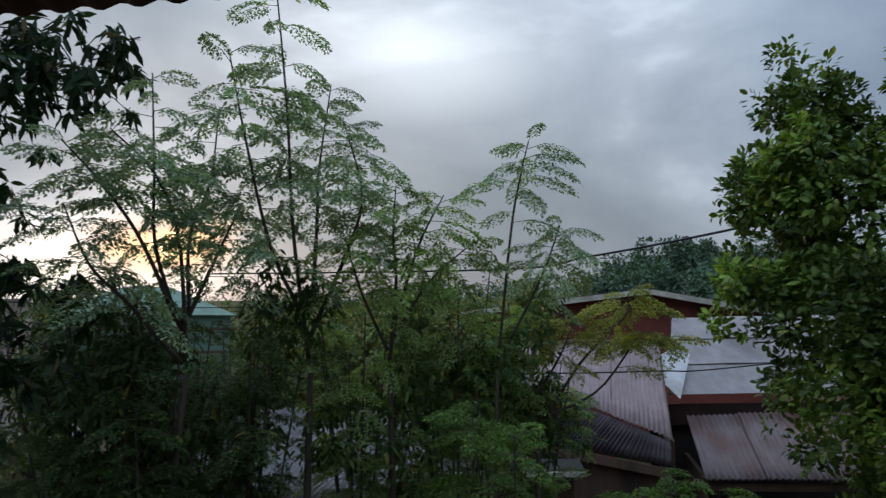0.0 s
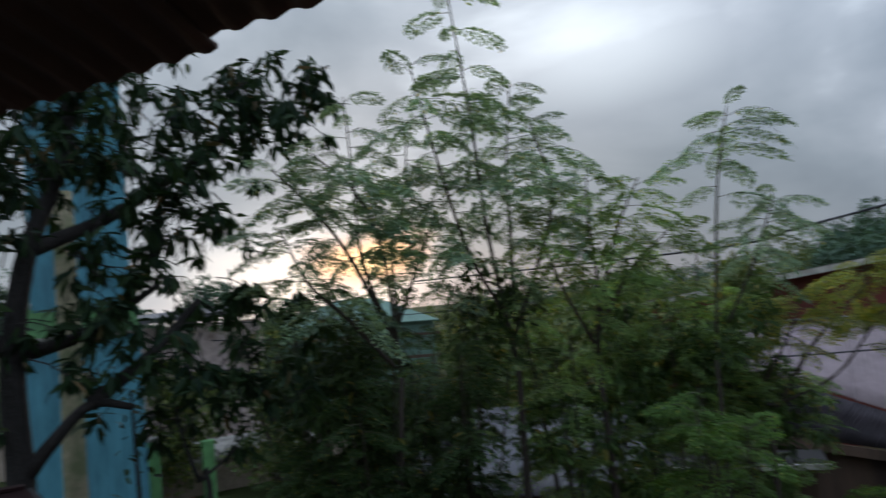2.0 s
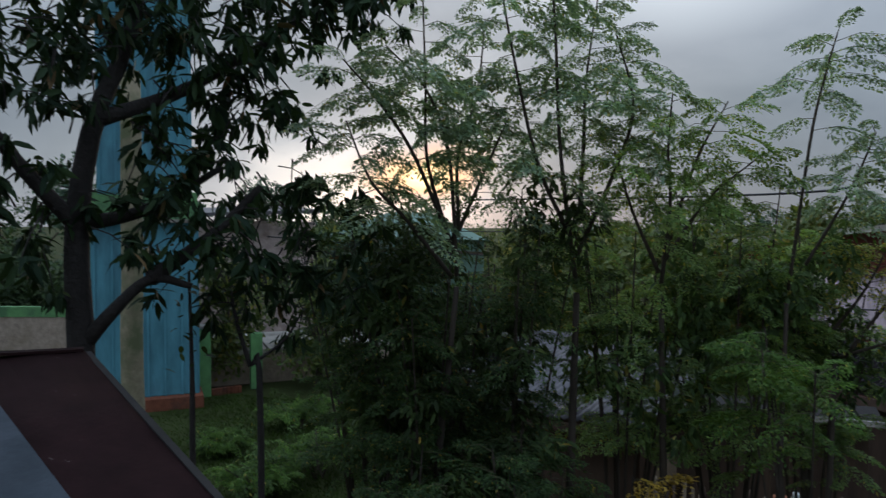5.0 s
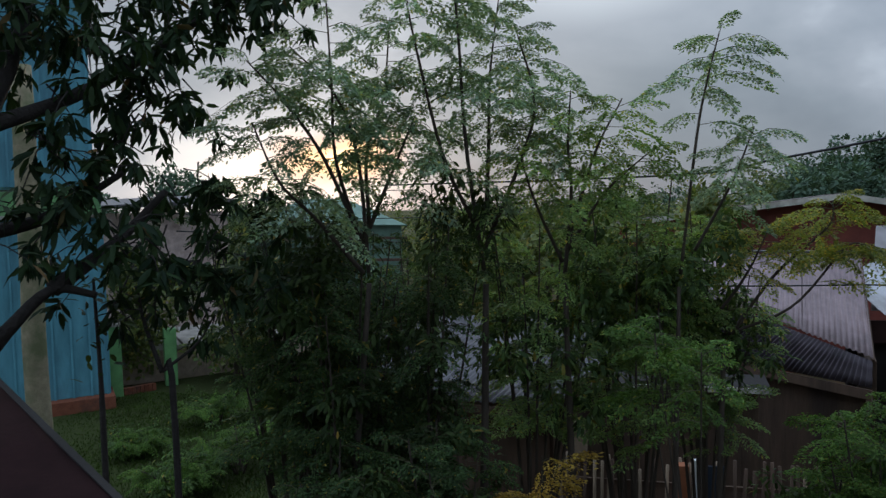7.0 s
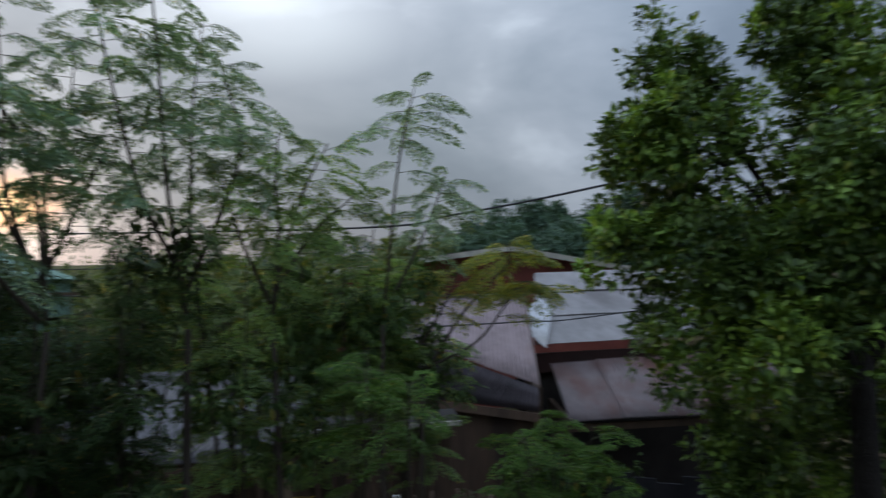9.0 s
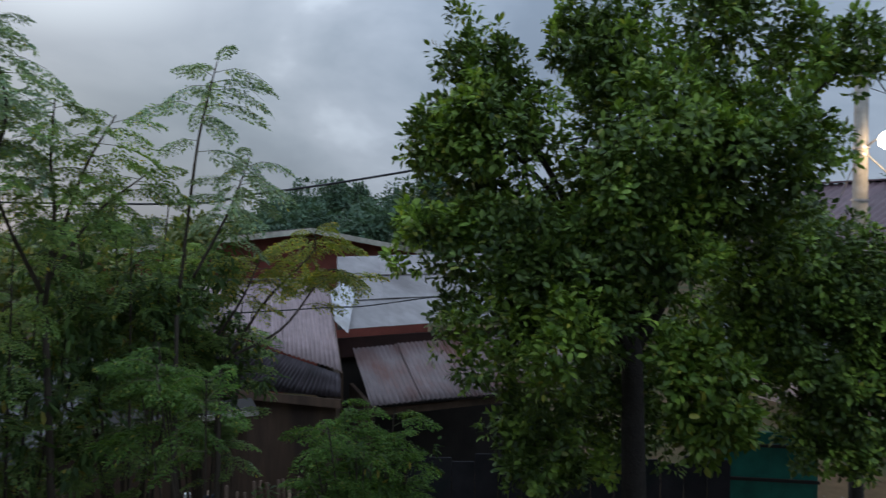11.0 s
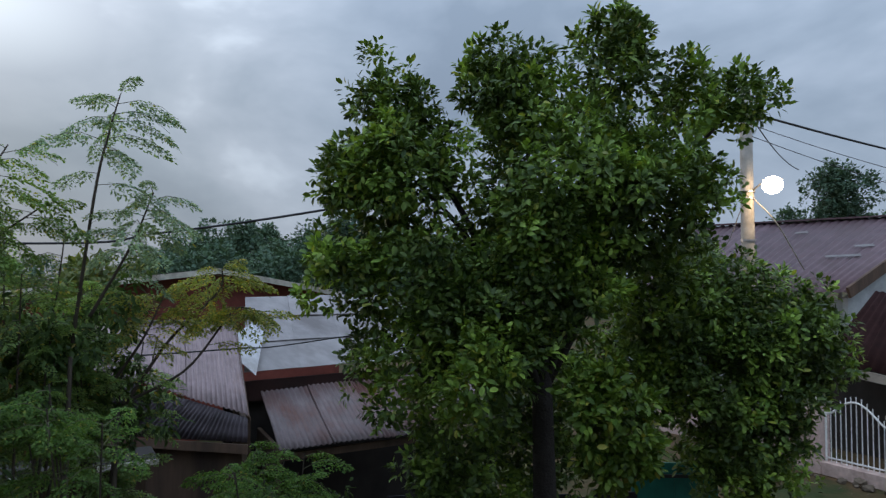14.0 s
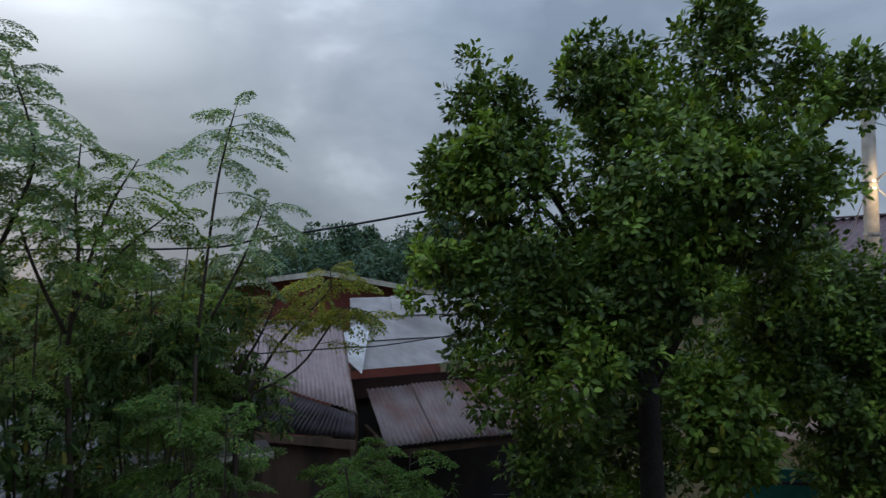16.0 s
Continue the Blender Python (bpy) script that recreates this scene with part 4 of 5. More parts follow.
# ---- left side: blue tower house, post, yard, far houses ----
def blue_house():
    h = thing("house", (0, 0, 0), "narrow two-storey sky-blue painted house with a green ledge", "house", "neighbouring houses")
    a, b = Vector((-12.83, 12.3, 4.3)), Vector((-11.15, 13.84, 4.29))
    d = (b - a)
    w = d.length
    s = d.normalized()
    back = Vector((-s.y, s.x, 0))
    ang = math.degrees(math.atan2(s.y, s.x))
    zb = a.z
    c = (a + b) / 2
    bm = bmesh.new()
    block(bm, (c.x + back.x * 1.5, c.y + back.y * 1.5, zb / 2 + 0.15), (w, 3.0, zb - 0.3), ang, 0.02)
    part("ground_storey", bm, M_BLUE, h)
    bm = bmesh.new()
    block(bm, (c.x + back.x * 1.5, c.y + back.y * 1.5, zb + 0.35), (w * 0.98, 3.0, 0.7), ang, 0.02)
    part("ledge_wall", bm, M_GREENPAINT, h, "weathered green band between storeys")
    bm = bmesh.new()
    block(bm, (c.x + back.x * 1.5, c.y + back.y * 1.5, zb + 3.6), (w * 0.88, 3.0, 6.0), ang, 0.02)
    part("upper_storey", bm, M_BLUE, h)
    bm = bmesh.new()
    block(bm, (c.x + back.x * 1.4, c.y + back.y * 1.4, zb + 0.03), (w * 1.04, 3.2, 0.08), ang, 0.01)
    part("ledge", bm, M_CONCRETE, h)
    for u in (0.03, 0.19, 0.35, 0.51, 0.67, 0.83, 0.97):
        for z0, z1 in ((0.3, zb - 0.05), (zb + 0.75, zb + 6.4)):
            bm = bmesh.new()
            p = a + d * (u if z0 < 1 else 0.06 + u * 0.88) - back * 0.02
            block(bm, (p.x, p.y, (z0 + z1) / 2), (0.045, 0.05, z1 - z0), ang, 0.006)
            part("batten", bm, M_BLUE, h)
    bm = bmesh.new()
    block(bm, (c.x + back.x * 1.2, c.y + back.y * 1.2, 0.15), (w * 1.06, 3.0, 0.3), ang, 0.02)
    part("plinth", bm, M_BRICK, h)
    p = thing("post", (-11.61, 14.58, 0), "green painted square gate post", "post")
    bm = bmesh.new()
    block(bm, (0, 0, 0.85), (0.3, 0.3, 1.7), ang, 0.015)
    part("shaft", bm, M_GREENPAINT, p)
    bm = bmesh.new()
    block(bm, (0, 0, 1.74), (0.36, 0.36, 0.08), ang, 0.01)
    part("cap", bm, M_CONCRETE, p)


def far_post():
    p = thing("post", (-10.98, 15.85, 0), "short green painted post beside the platform", "post")
    bm = bmesh.new()
    block(bm, (0, 0, 0.72), (0.3, 0.3, 1.44), 40, 0.02)
    part("shaft", bm, M_GREENPAINT, p)


def mossy_post():
    q = Vector((-6.38, 6.73, 3.11))
    p = thing("post", (q.x, q.y, 0), "weathered mossy round timber post", "post")
    bm = bmesh.new()
    pts = [(0.01 * math.sin(k), 0.01 * math.cos(2 * k), k * 0.6) for k in range(11)]
    tube(bm, pts, 0.135, 0.11, 14)
    for v in bm.verts:
        v.co += 0.008 * noise.noise_vector(v.co * 4)
    part("shaft", bm, M_POST, p, smooth=True)


def yard():
    w = thing("garden_wall", (0, 0, 0), "long low pale plaster wall across the yard", "wall")
    pts = [(-22.22, 17.52, 0), (-19.62, 18.47, 0)]
    bm = bmesh.new()
    a, b = Vector(pts[0]), Vector(pts[1])
    wall_strip(bm, a - (b - a) * 0.6, b + (b - a) * 0.3, 0, 1.15, 0.15)
    part("wall_run", bm, M_SAND, w)
    bm = bmesh.new()
    wall_strip(bm, a - (b - a) * 0.6, b + (b - a) * 0.3, 1.15, 1.5, 0.2)
    part("coping", bm, M_GREENPAINT, w)
    p0, p1 = Vector((-12.31, 15.24, 0)), Vector((-11.36, 16.08, 0))
    run = (p1 - p0).normalized()
    s = thing("platform", (p0.x, p0.y, 0), "low earth platform with a pale concrete slab top", "platform", turn=math.degrees(math.atan2(run.y, run.x)))
    bm = bmesh.new()
    block(bm, (2.6, 1.6, 0.4), (5.4, 3.0, 0.8), 0, 0.05)
    bmesh.ops.subdivide_edges(bm, edges=bm.edges, cuts=3, use_grid_fill=True)
    for v in bm.verts:
        v.co += 0.05 * noise.noise_vector(v.co * 1.9)
    part("bank", bm, M_SAND, s, smooth=True)
    for k in range(3):
        bm = bmesh.new()
        block(bm, (0.9 + 1.75 * k, 1.6, 0.86 + 0.01 * k), (1.7, 3.1, 0.12), 0, 0.02)
        part("slab", bm, M_CONCRETE, s)
    k0, k1 = Vector((-12.22, 13.53, 0)), Vector((-11.07, 15.31, 0))
    e = thing("brick_edging", (0, 0, 0), "row of red bricks edging the grass", "bricks")
    n = 22
    ang = math.degrees(math.atan2((k1 - k0).y, (k1 - k0).x))
    rng = random.Random(9)
    for k in range(n):
        bm = bmesh.new()
        p = k0.lerp(k1, (k + 0.5) / n)
        block(bm, (p.x, p.y, 0.09), ((k1 - k0).length / n * 0.93, 0.14, 0.18), ang + rng.uniform(-4, 4), 0.01)
        part("brick", bm, M_BRICK, e)


def far_houses():
    h = thing("house", (0, 0, 0), "long grey-roofed house with pinkish walls", "house", "neighbouring houses")
    a, b = Vector((-15.86, 19.55, 4.65)), Vector((-13.04, 22.69, 4.81))
    d = b - a
    bk = Vector((-d.y, d.x, 0)).normalized() * 4
    bm = bmesh.new()
    wall_strip(bm, a + bk * 0.1, b + bk * 0.1, 0, a.z - 0.25)
    part("wall", bm, M_PINKWALL, h)
    bm = bmesh.new()
    panel(bm, [a - bk * 0.1, b - bk * 0.1, b + bk + Vector((0, 0, 0.25)), a + bk + Vector((0, 0, 0.25))], 0.12)
    part("roof", bm, M_ROOF_GREY, h)
    # near-black panes, the unlit room put into their colour
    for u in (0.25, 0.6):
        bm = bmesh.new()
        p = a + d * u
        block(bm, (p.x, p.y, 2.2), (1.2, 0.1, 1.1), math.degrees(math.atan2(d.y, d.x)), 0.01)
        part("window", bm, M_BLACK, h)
    g = thing("house", (0, 0, 0), "mint green house with a hipped sheet roof", "house", "neighbouring houses")
    l, r = Vector((-15.21, 27.18, 3.83)), Vector((-8.7, 29.89, 3.64))
    p0, p1 = Vector((-13.6, 30.22, 4.9)), Vector((-11.94, 30.91, 4.87))
    d = r - l
    bk = Vector((-d.y, d.x, 0)).normalized() * 6
    for quad in ([l, r, p1, p0], [r, r + bk, p1], [l + bk, l, p0], [r + bk, l + bk, p0, p1]):
        bm = bmesh.new()
        panel(bm, quad, 0.06)
        part("roof_slope", bm, M_MINT, g)
    bm = bmesh.new()
    c = (l + r) / 2 + bk * 0.5
    block(bm, (c.x, c.y, (l.z - 0.1) / 2), (d.length * 0.94, 5.4, l.z - 0.1), math.degrees(math.atan2(d.y, d.x)), 0.02)
    part("wall", bm, M_MINT, g)
    for z in (l.z - 0.55, l.z - 1.5):
        bm = bmesh.new()
        beam(bm, l * 0.995 + Vector((0, 0, z - l.z)), r * 0.995 + Vector((0, 0, z - l.z)), 0.12, 0.12)
        part("band", bm, M_WOOD, g)


blue_house(), far_post(), mossy_post(), yard(), far_houses()


# ---- own house: overhanging eave, neighbouring near roof ----
def own_eave():
    h = thing("eave", (0, 0, 0), "dark maroon sheet eave overhanging the balcony", "roof")
    a2, b2 = Vector((-4.2, 0.55, 4.21)), Vector((4.2, 0.54, 4.873))
    inn = Vector((-0.4, -2.75, 0))
    corrugated("roof_sheet", a2, b2, b2 + inn + Vector((0, 0, 0.9)), a2 + inn + Vector((0, 0, 0.9)), M_EAVE, h, pitch=0.03, amp=0.003, lap=0.004, uneven=0.004)
    for k in range(3):
        bm = bmesh.new()
        v = 0.4 + 0.25 * k
        o = inn * v + Vector((0, 0, 0.9 * v - 0.06))
        beam(bm, a2 + o, b2 + o, 0.05, 0.08)
        part("purlin", bm, M_WOOD, h)


def own_house():
    h = thing("house", (0, 0, 0), "unseen plain house wall behind the balcony, blocking sky light", "house")
    # unseen wall, added and run far right to keep sky light off the garden
    bm = bmesh.new()
    wall_strip(bm, (-5.2, -1.3), (10.5, -2.8), 0, 5.6, 0.2)
    part("wall", bm, M_GREYWALL, h)
    bm = bmesh.new()
    panel(bm, [(-5.0, -1.2, 2.75), (4.3, -2.2, 2.75), (4.4, 0.2, 2.75), (-1.2, 0.55, 2.75), (-4.8, 0.55, 2.75)], 0.15)
    part("balcony_floor", bm, M_CONCRETE, h)
    for x, y in ((-4.6, 0.4), (-1.4, 0.4), (1.4, 0.25), (4.2, 0.1)):
        bm = bmesh.new()
        beam(bm, (x, y, 0), (x, y, 2.6), 0.18, 0.18)
        part("balcony_post", bm, M_CONCRETE, h)


def near_roof():
    h = thing("near_roof", (0, 0, 0), "dark maroon sheet roof just below the balcony", "roof")
    p0, p1 = Vector((-3.44, 2.53, 3.59)), Vector((-3.1, 2.94, 3.58))
    q1 = Vector((-1.9, 2.35, 3.25))
    far = p0 + (p0 - p1) * 2.2
    e0 = q1 + (q1 - p1) * 0.9
    e1 = e0 + (p0 - p1) * 3.2
    corrugated("roof_sheet", e1, e0, p1, far, M_ROOF_MAROON, h, pitch=0.25, amp=0.004, sheet=0.9)
    bm = bmesh.new()
    beam(bm, far + Vector((0, 0, 0.03)), p1 + Vector((0, 0, 0.015)), 0.07, 0.014)
    part("ridge_cap", bm, M_ROOF_MAROON, h)
    bm = bmesh.new()
    beam(bm, p1 + Vector((0.02, 0, -0.06)), e0 + Vector((0.02, 0, -0.06)), 0.03, 0.14)
    part("barge_board", bm, M_BLACK, h)
    s0 = [Vector((-3.03, 2.33, 3.54)), Vector((-2.1, 1.88, 3.38))]
    up = Vector((0, 0, 0.045))
    dl = (p0 - p1).normalized() * 1.6
    run = (s0[1] - s0[0])
    bm = bmesh.new()
    panel(bm, [s0[0] + up, s0[0] + dl + up, s0[0] + dl + run * 1.8 + up, s0[0] + run * 1.8 + up], 0.006)
    part("patch_sheet", bm, M_SHEETBLUE, h, "blue-grey sheet laid over the roof")
    bm = bmesh.new()
    wall_strip(bm, p1 + Vector((-0.1, -0.2, 0)), e0 + Vector((-0.1, 0.1, 0)), 0, 3.0)
    part("wall", bm, M_WOOD, h)


own_eave(), own_house(), near_roof()


# ---- feathery trees ----
feathery_tree("feathery_tree", "tall slender feathery-leaved tree, the highest of the row", [
    [(-1.04, 5.5, 3.82), (-1.14, 5.38, 4.79), (-1.17, 5.27, 5.75), (-1.27, 5.25, 6.89)],
    [(-1.09, 5.49, 4.17), (-1.29, 5.3, 4.68), (-1.43, 5.1, 5.45), (-1.52, 4.97, 6.08)],
    [(-1.02, 5.51, 4.25), (-1.02, 5.71, 4.89), (-1.02, 5.81, 5.37), (-0.94, 5.93, 6.12)],
    [(-1.04, 5.5, 3.99), (-0.74, 5.65, 4.74), (-0.66, 5.76, 5.17), (-0.8, 5.74, 5.73)],
], [(-1.2, 5.5, 0), (-1.1, 5.55, 1.6), (-1.03, 5.5, 3.73)], 22, (0.38, 0.64), 0.26, r=0.042)
feathery_tree("feathery_tree", "spreading feathery-leaved tree with thin forking stems", [
    [(-1.8, 4.98, 3.87), (-1.82, 4.87, 4.69), (-1.93, 4.72, 5.14), (-2.15, 4.52, 5.42)],
    [(-1.82, 4.98, 4.03), (-1.96, 4.82, 4.65), (-1.94, 4.72, 5.18), (-1.96, 4.71, 5.84)],
    [(-1.79, 4.99, 4.19), (-1.86, 5.18, 4.76), (-1.76, 5.32, 5.2), (-1.73, 5.43, 5.8)],
    [(-1.84, 4.97, 3.87), (-2.06, 4.66, 4.27), (-2.23, 4.47, 4.52), (-2.33, 4.31, 4.9)],
    [(-1.79, 4.99, 4.19), (-1.59, 5.05, 4.67), (-1.48, 5.19, 5.01)],
    [(-1.82, 4.98, 4.03), (-2.02, 4.72, 4.7), (-2.22, 4.52, 5.08), (-2.4, 4.4, 5.32)],
], [(-2.1, 5.1, 0), (-2.05, 5.1, 1.7), (-1.8, 4.98, 3.79)], 17, (0.36, 0.6), 0.26, r=0.036)
feathery_tree("feathery_tree", "feathery-leaved tree of middle height with fanning stems", [
    [(-0.44, 5.78, 3.79), (-0.38, 5.69, 4.42), (-0.4, 5.69, 4.79), (-0.37, 5.59, 5.19)],
    [(-0.43, 5.78, 3.97), (-0.21, 5.8, 4.7), (0.01, 5.8, 5.14)],
    [(-0.46, 5.78, 3.88), (-0.64, 5.56, 4.34), (-0.76, 5.45, 4.77)],
    [(-0.42, 5.79, 3.97), (-0.12, 6, 4.43), (0.25, 6, 4.76)],
], [(-0.45, 5.7, 0), (-0.4, 5.75, 1.6), (-0.44, 5.78, 3.7)], 15, (0.34, 0.56), 0.26, material=M_MORINGA_YOUNG, r=0.036)
feathery_tree("feathery_tree", "thin young feathery tree with a sparse top", [
    [(0.46, 6.08, 3.75), (0.59, 6.07, 4.88), (0.68, 6.06, 5.35), (0.75, 6.05, 5.64)],
    [(0.57, 6.07, 3.94), (0.84, 6.04, 4.47), (1, 6.02, 4.9)],
], [(0.35, 6.0, 0), (0.4, 6.05, 1.6), (0.45, 6.08, 3.65)], 16, (0.36, 0.58), 0.32, r=0.028)
feathery_tree("feathery_tree", "low feathery tree with yellowing leaves and bent branches", [
    [(0.92, 6.54, 3.19), (1.25, 6.48, 3.71), (1.63, 6.4, 4.11), (1.66, 6.39, 4.32)],
    [(0.76, 6.56, 3.29), (1.03, 6.52, 3.7), (1.21, 6.49, 4.11)],
    [(0.89, 6.54, 3.19), (1.41, 6.55, 3.44), (1.81, 6.45, 3.96), (1.97, 6.4, 3.81)],
], [(0.7, 6.5, 0), (0.8, 6.5, 1.5), (0.86, 6.54, 3.14)], 17, (0.34, 0.54), 0.45, material=M_MORINGA_YELLOW, r=0.032)


def low_growth():
    rng = np.random.default_rng(21)
    # (x, y, top, half-width, leaf kind): shrubs along the garden edge
    rows = [(-2.15, 5.3, 4.48, 0.7, 0), (-1.6, 5.7, 4.58, 0.8, 0), (-0.75, 6.1, 4.72, 0.8, 1), (-2.75, 5.6, 4.42, 0.7, 0),  (0.1, 6.4, 4.68, 0.7, 1), (0.75, 6.9, 4.4, 0.55, 1),
            (-2.6, 7.0, 4.2, 0.8, 0), (-1.2, 4.8, 2.8, 0.6, 0), (-2.0, 4.5, 2.7, 0.5, 0), (0.5, 5.2, 3.58, 0.55, 2), (1.35, 5.7, 2.45, 0.35, 3), (1.8, 5.6, 2.8, 0.45, 3), (2.05, 5.9, 2.85, 0.45, 3), (-0.6, 5.35, 2.55, 0.14, 4), (-6.64, 9.46, 0.6, 0.7, 3), (-6.13, 10.58, 0.7, 0.8, 3), (-8.43, 11.0, 0.4, 0.5, 3), (-7.96, 12.92, 0.6, 0.7, 3)]
    for x, y, top, w, kind in rows:
        t = thing("shrub", (x, y, 0), ("dense dark green garden shrub with thin stems", "feathery green shrub with thin stems", "low bright green feathery shrub", "leafy bright green shrub at the yard edge", "small withering yellow-leaved shrub")[kind], "shrub", "garden shrubs")
        roots, heads, lens = [], [], []
        for k in range((13, 12, 5, 8, 3)[kind]):
            a = rng.uniform(0, math.tau)
            tip = Vector((math.cos(a) * w * rng.uniform(0.3, 1), math.sin(a) * w * rng.uniform(0.3, 1), top * rng.uniform(0.78 if kind != 2 else 0.94, 1)))
            line = bent([(0.08 * math.cos(a), 0.08 * math.sin(a), 0), (tip.x * 0.35, tip.y * 0.35, tip.z * 0.5), tip], 10)
            bm = bmesh.new()
            tube(bm, line, 0.01 if kind == 2 else 0.022, 0.005, 5)
            part("stem", bm, M_BARK, t)
            for j in range((14, 12, 8, 13, 4)[kind]):
                u = rng.uniform((0.55, 0.6, 0.86, 0.62, 0.85)[kind], 1)
                i = min(int(u * 10), 9)
                roots.append(line[i].lerp(line[i + 1], u * 10 - i))
                b = rng.uniform(0, math.tau)
                heads.append((math.cos(b), math.sin(b), rng.uniform(-0.1, 0.6)))
                lens.append(rng.uniform(0.28, 0.46))
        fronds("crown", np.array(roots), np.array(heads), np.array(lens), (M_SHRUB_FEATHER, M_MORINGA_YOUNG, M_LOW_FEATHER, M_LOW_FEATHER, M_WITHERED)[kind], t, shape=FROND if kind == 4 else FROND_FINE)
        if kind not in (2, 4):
            # inner leaves darker than the fronds, shade between the stems painted in
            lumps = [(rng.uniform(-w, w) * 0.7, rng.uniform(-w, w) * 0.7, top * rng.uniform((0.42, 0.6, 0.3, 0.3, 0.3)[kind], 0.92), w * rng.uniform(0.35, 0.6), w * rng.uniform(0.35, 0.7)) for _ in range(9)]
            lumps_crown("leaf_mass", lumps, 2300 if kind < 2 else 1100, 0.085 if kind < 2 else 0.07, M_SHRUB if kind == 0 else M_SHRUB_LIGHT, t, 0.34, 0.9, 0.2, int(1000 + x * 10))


low_growth()


def saplings():
    for stems in (
        [[(-3.36, 4.07, 2.72), (-3.36, 4.07, 3.28), (-3.37, 4.06, 3.92)], [(-3.36, 4.07, 3.58), (-3.32, 4.23, 3.78), (-3.3, 4.38, 3.99)]],
        [[(-2.9, 4.18, 3.09), (-2.95, 4.14, 3.3), (-3.02, 4.08, 3.63), (-3.05, 4.06, 3.87)], [(-2.95, 4.14, 3.3), (-2.77, 4.26, 3.46), (-2.67, 4.33, 3.64)]],
    ):
        foot = Vector(stems[0][0])
        t = thing("sapling", (foot.x, foot.y, 0), "thin bare dark sapling with few leaves", "sapling", "bare saplings")
        roots, heads = [], []
        for k, pts in enumerate(stems):
            line = bent([Vector(p) - Vector((foot.x, foot.y, 0)) for p in ([(foot.x, foot.y, 0)] if k == 0 else []) + list(pts)], 14)
            bm = bmesh.new()
            tube(bm, line, 0.026 if k == 0 else 0.013, 0.009 if k == 0 else 0.004, 6)
            part("stem" if k == 0 else "twig", bm, M_BARK_DARK, t, smooth=True)
            roots += [line[-1 - j] for j in range(5)]
            heads += [(RNG.normal(), RNG.normal(), 0.2) for j in range(5)]
        base = np.repeat(np.array([tuple(r) for r in roots]), 7, 0) + RNG.normal(0, 0.07, (len(roots) * 7, 3))
        al = np.repeat(np.array(heads), 7, 0) + RNG.normal(0, 0.8, base.shape) - (0, 0, 0.6)
        L = RNG.uniform(0.05, 0.1, len(base))
        me = leaves_mesh("leaves", base, al, RNG.normal(0, 0.5, base.shape) + (0, 0, 1.0), L, L * 0.4, 0.12)
        tagged(mesh_object("leaf", me, M_SHRUB, t), kind="stuff")


saplings()


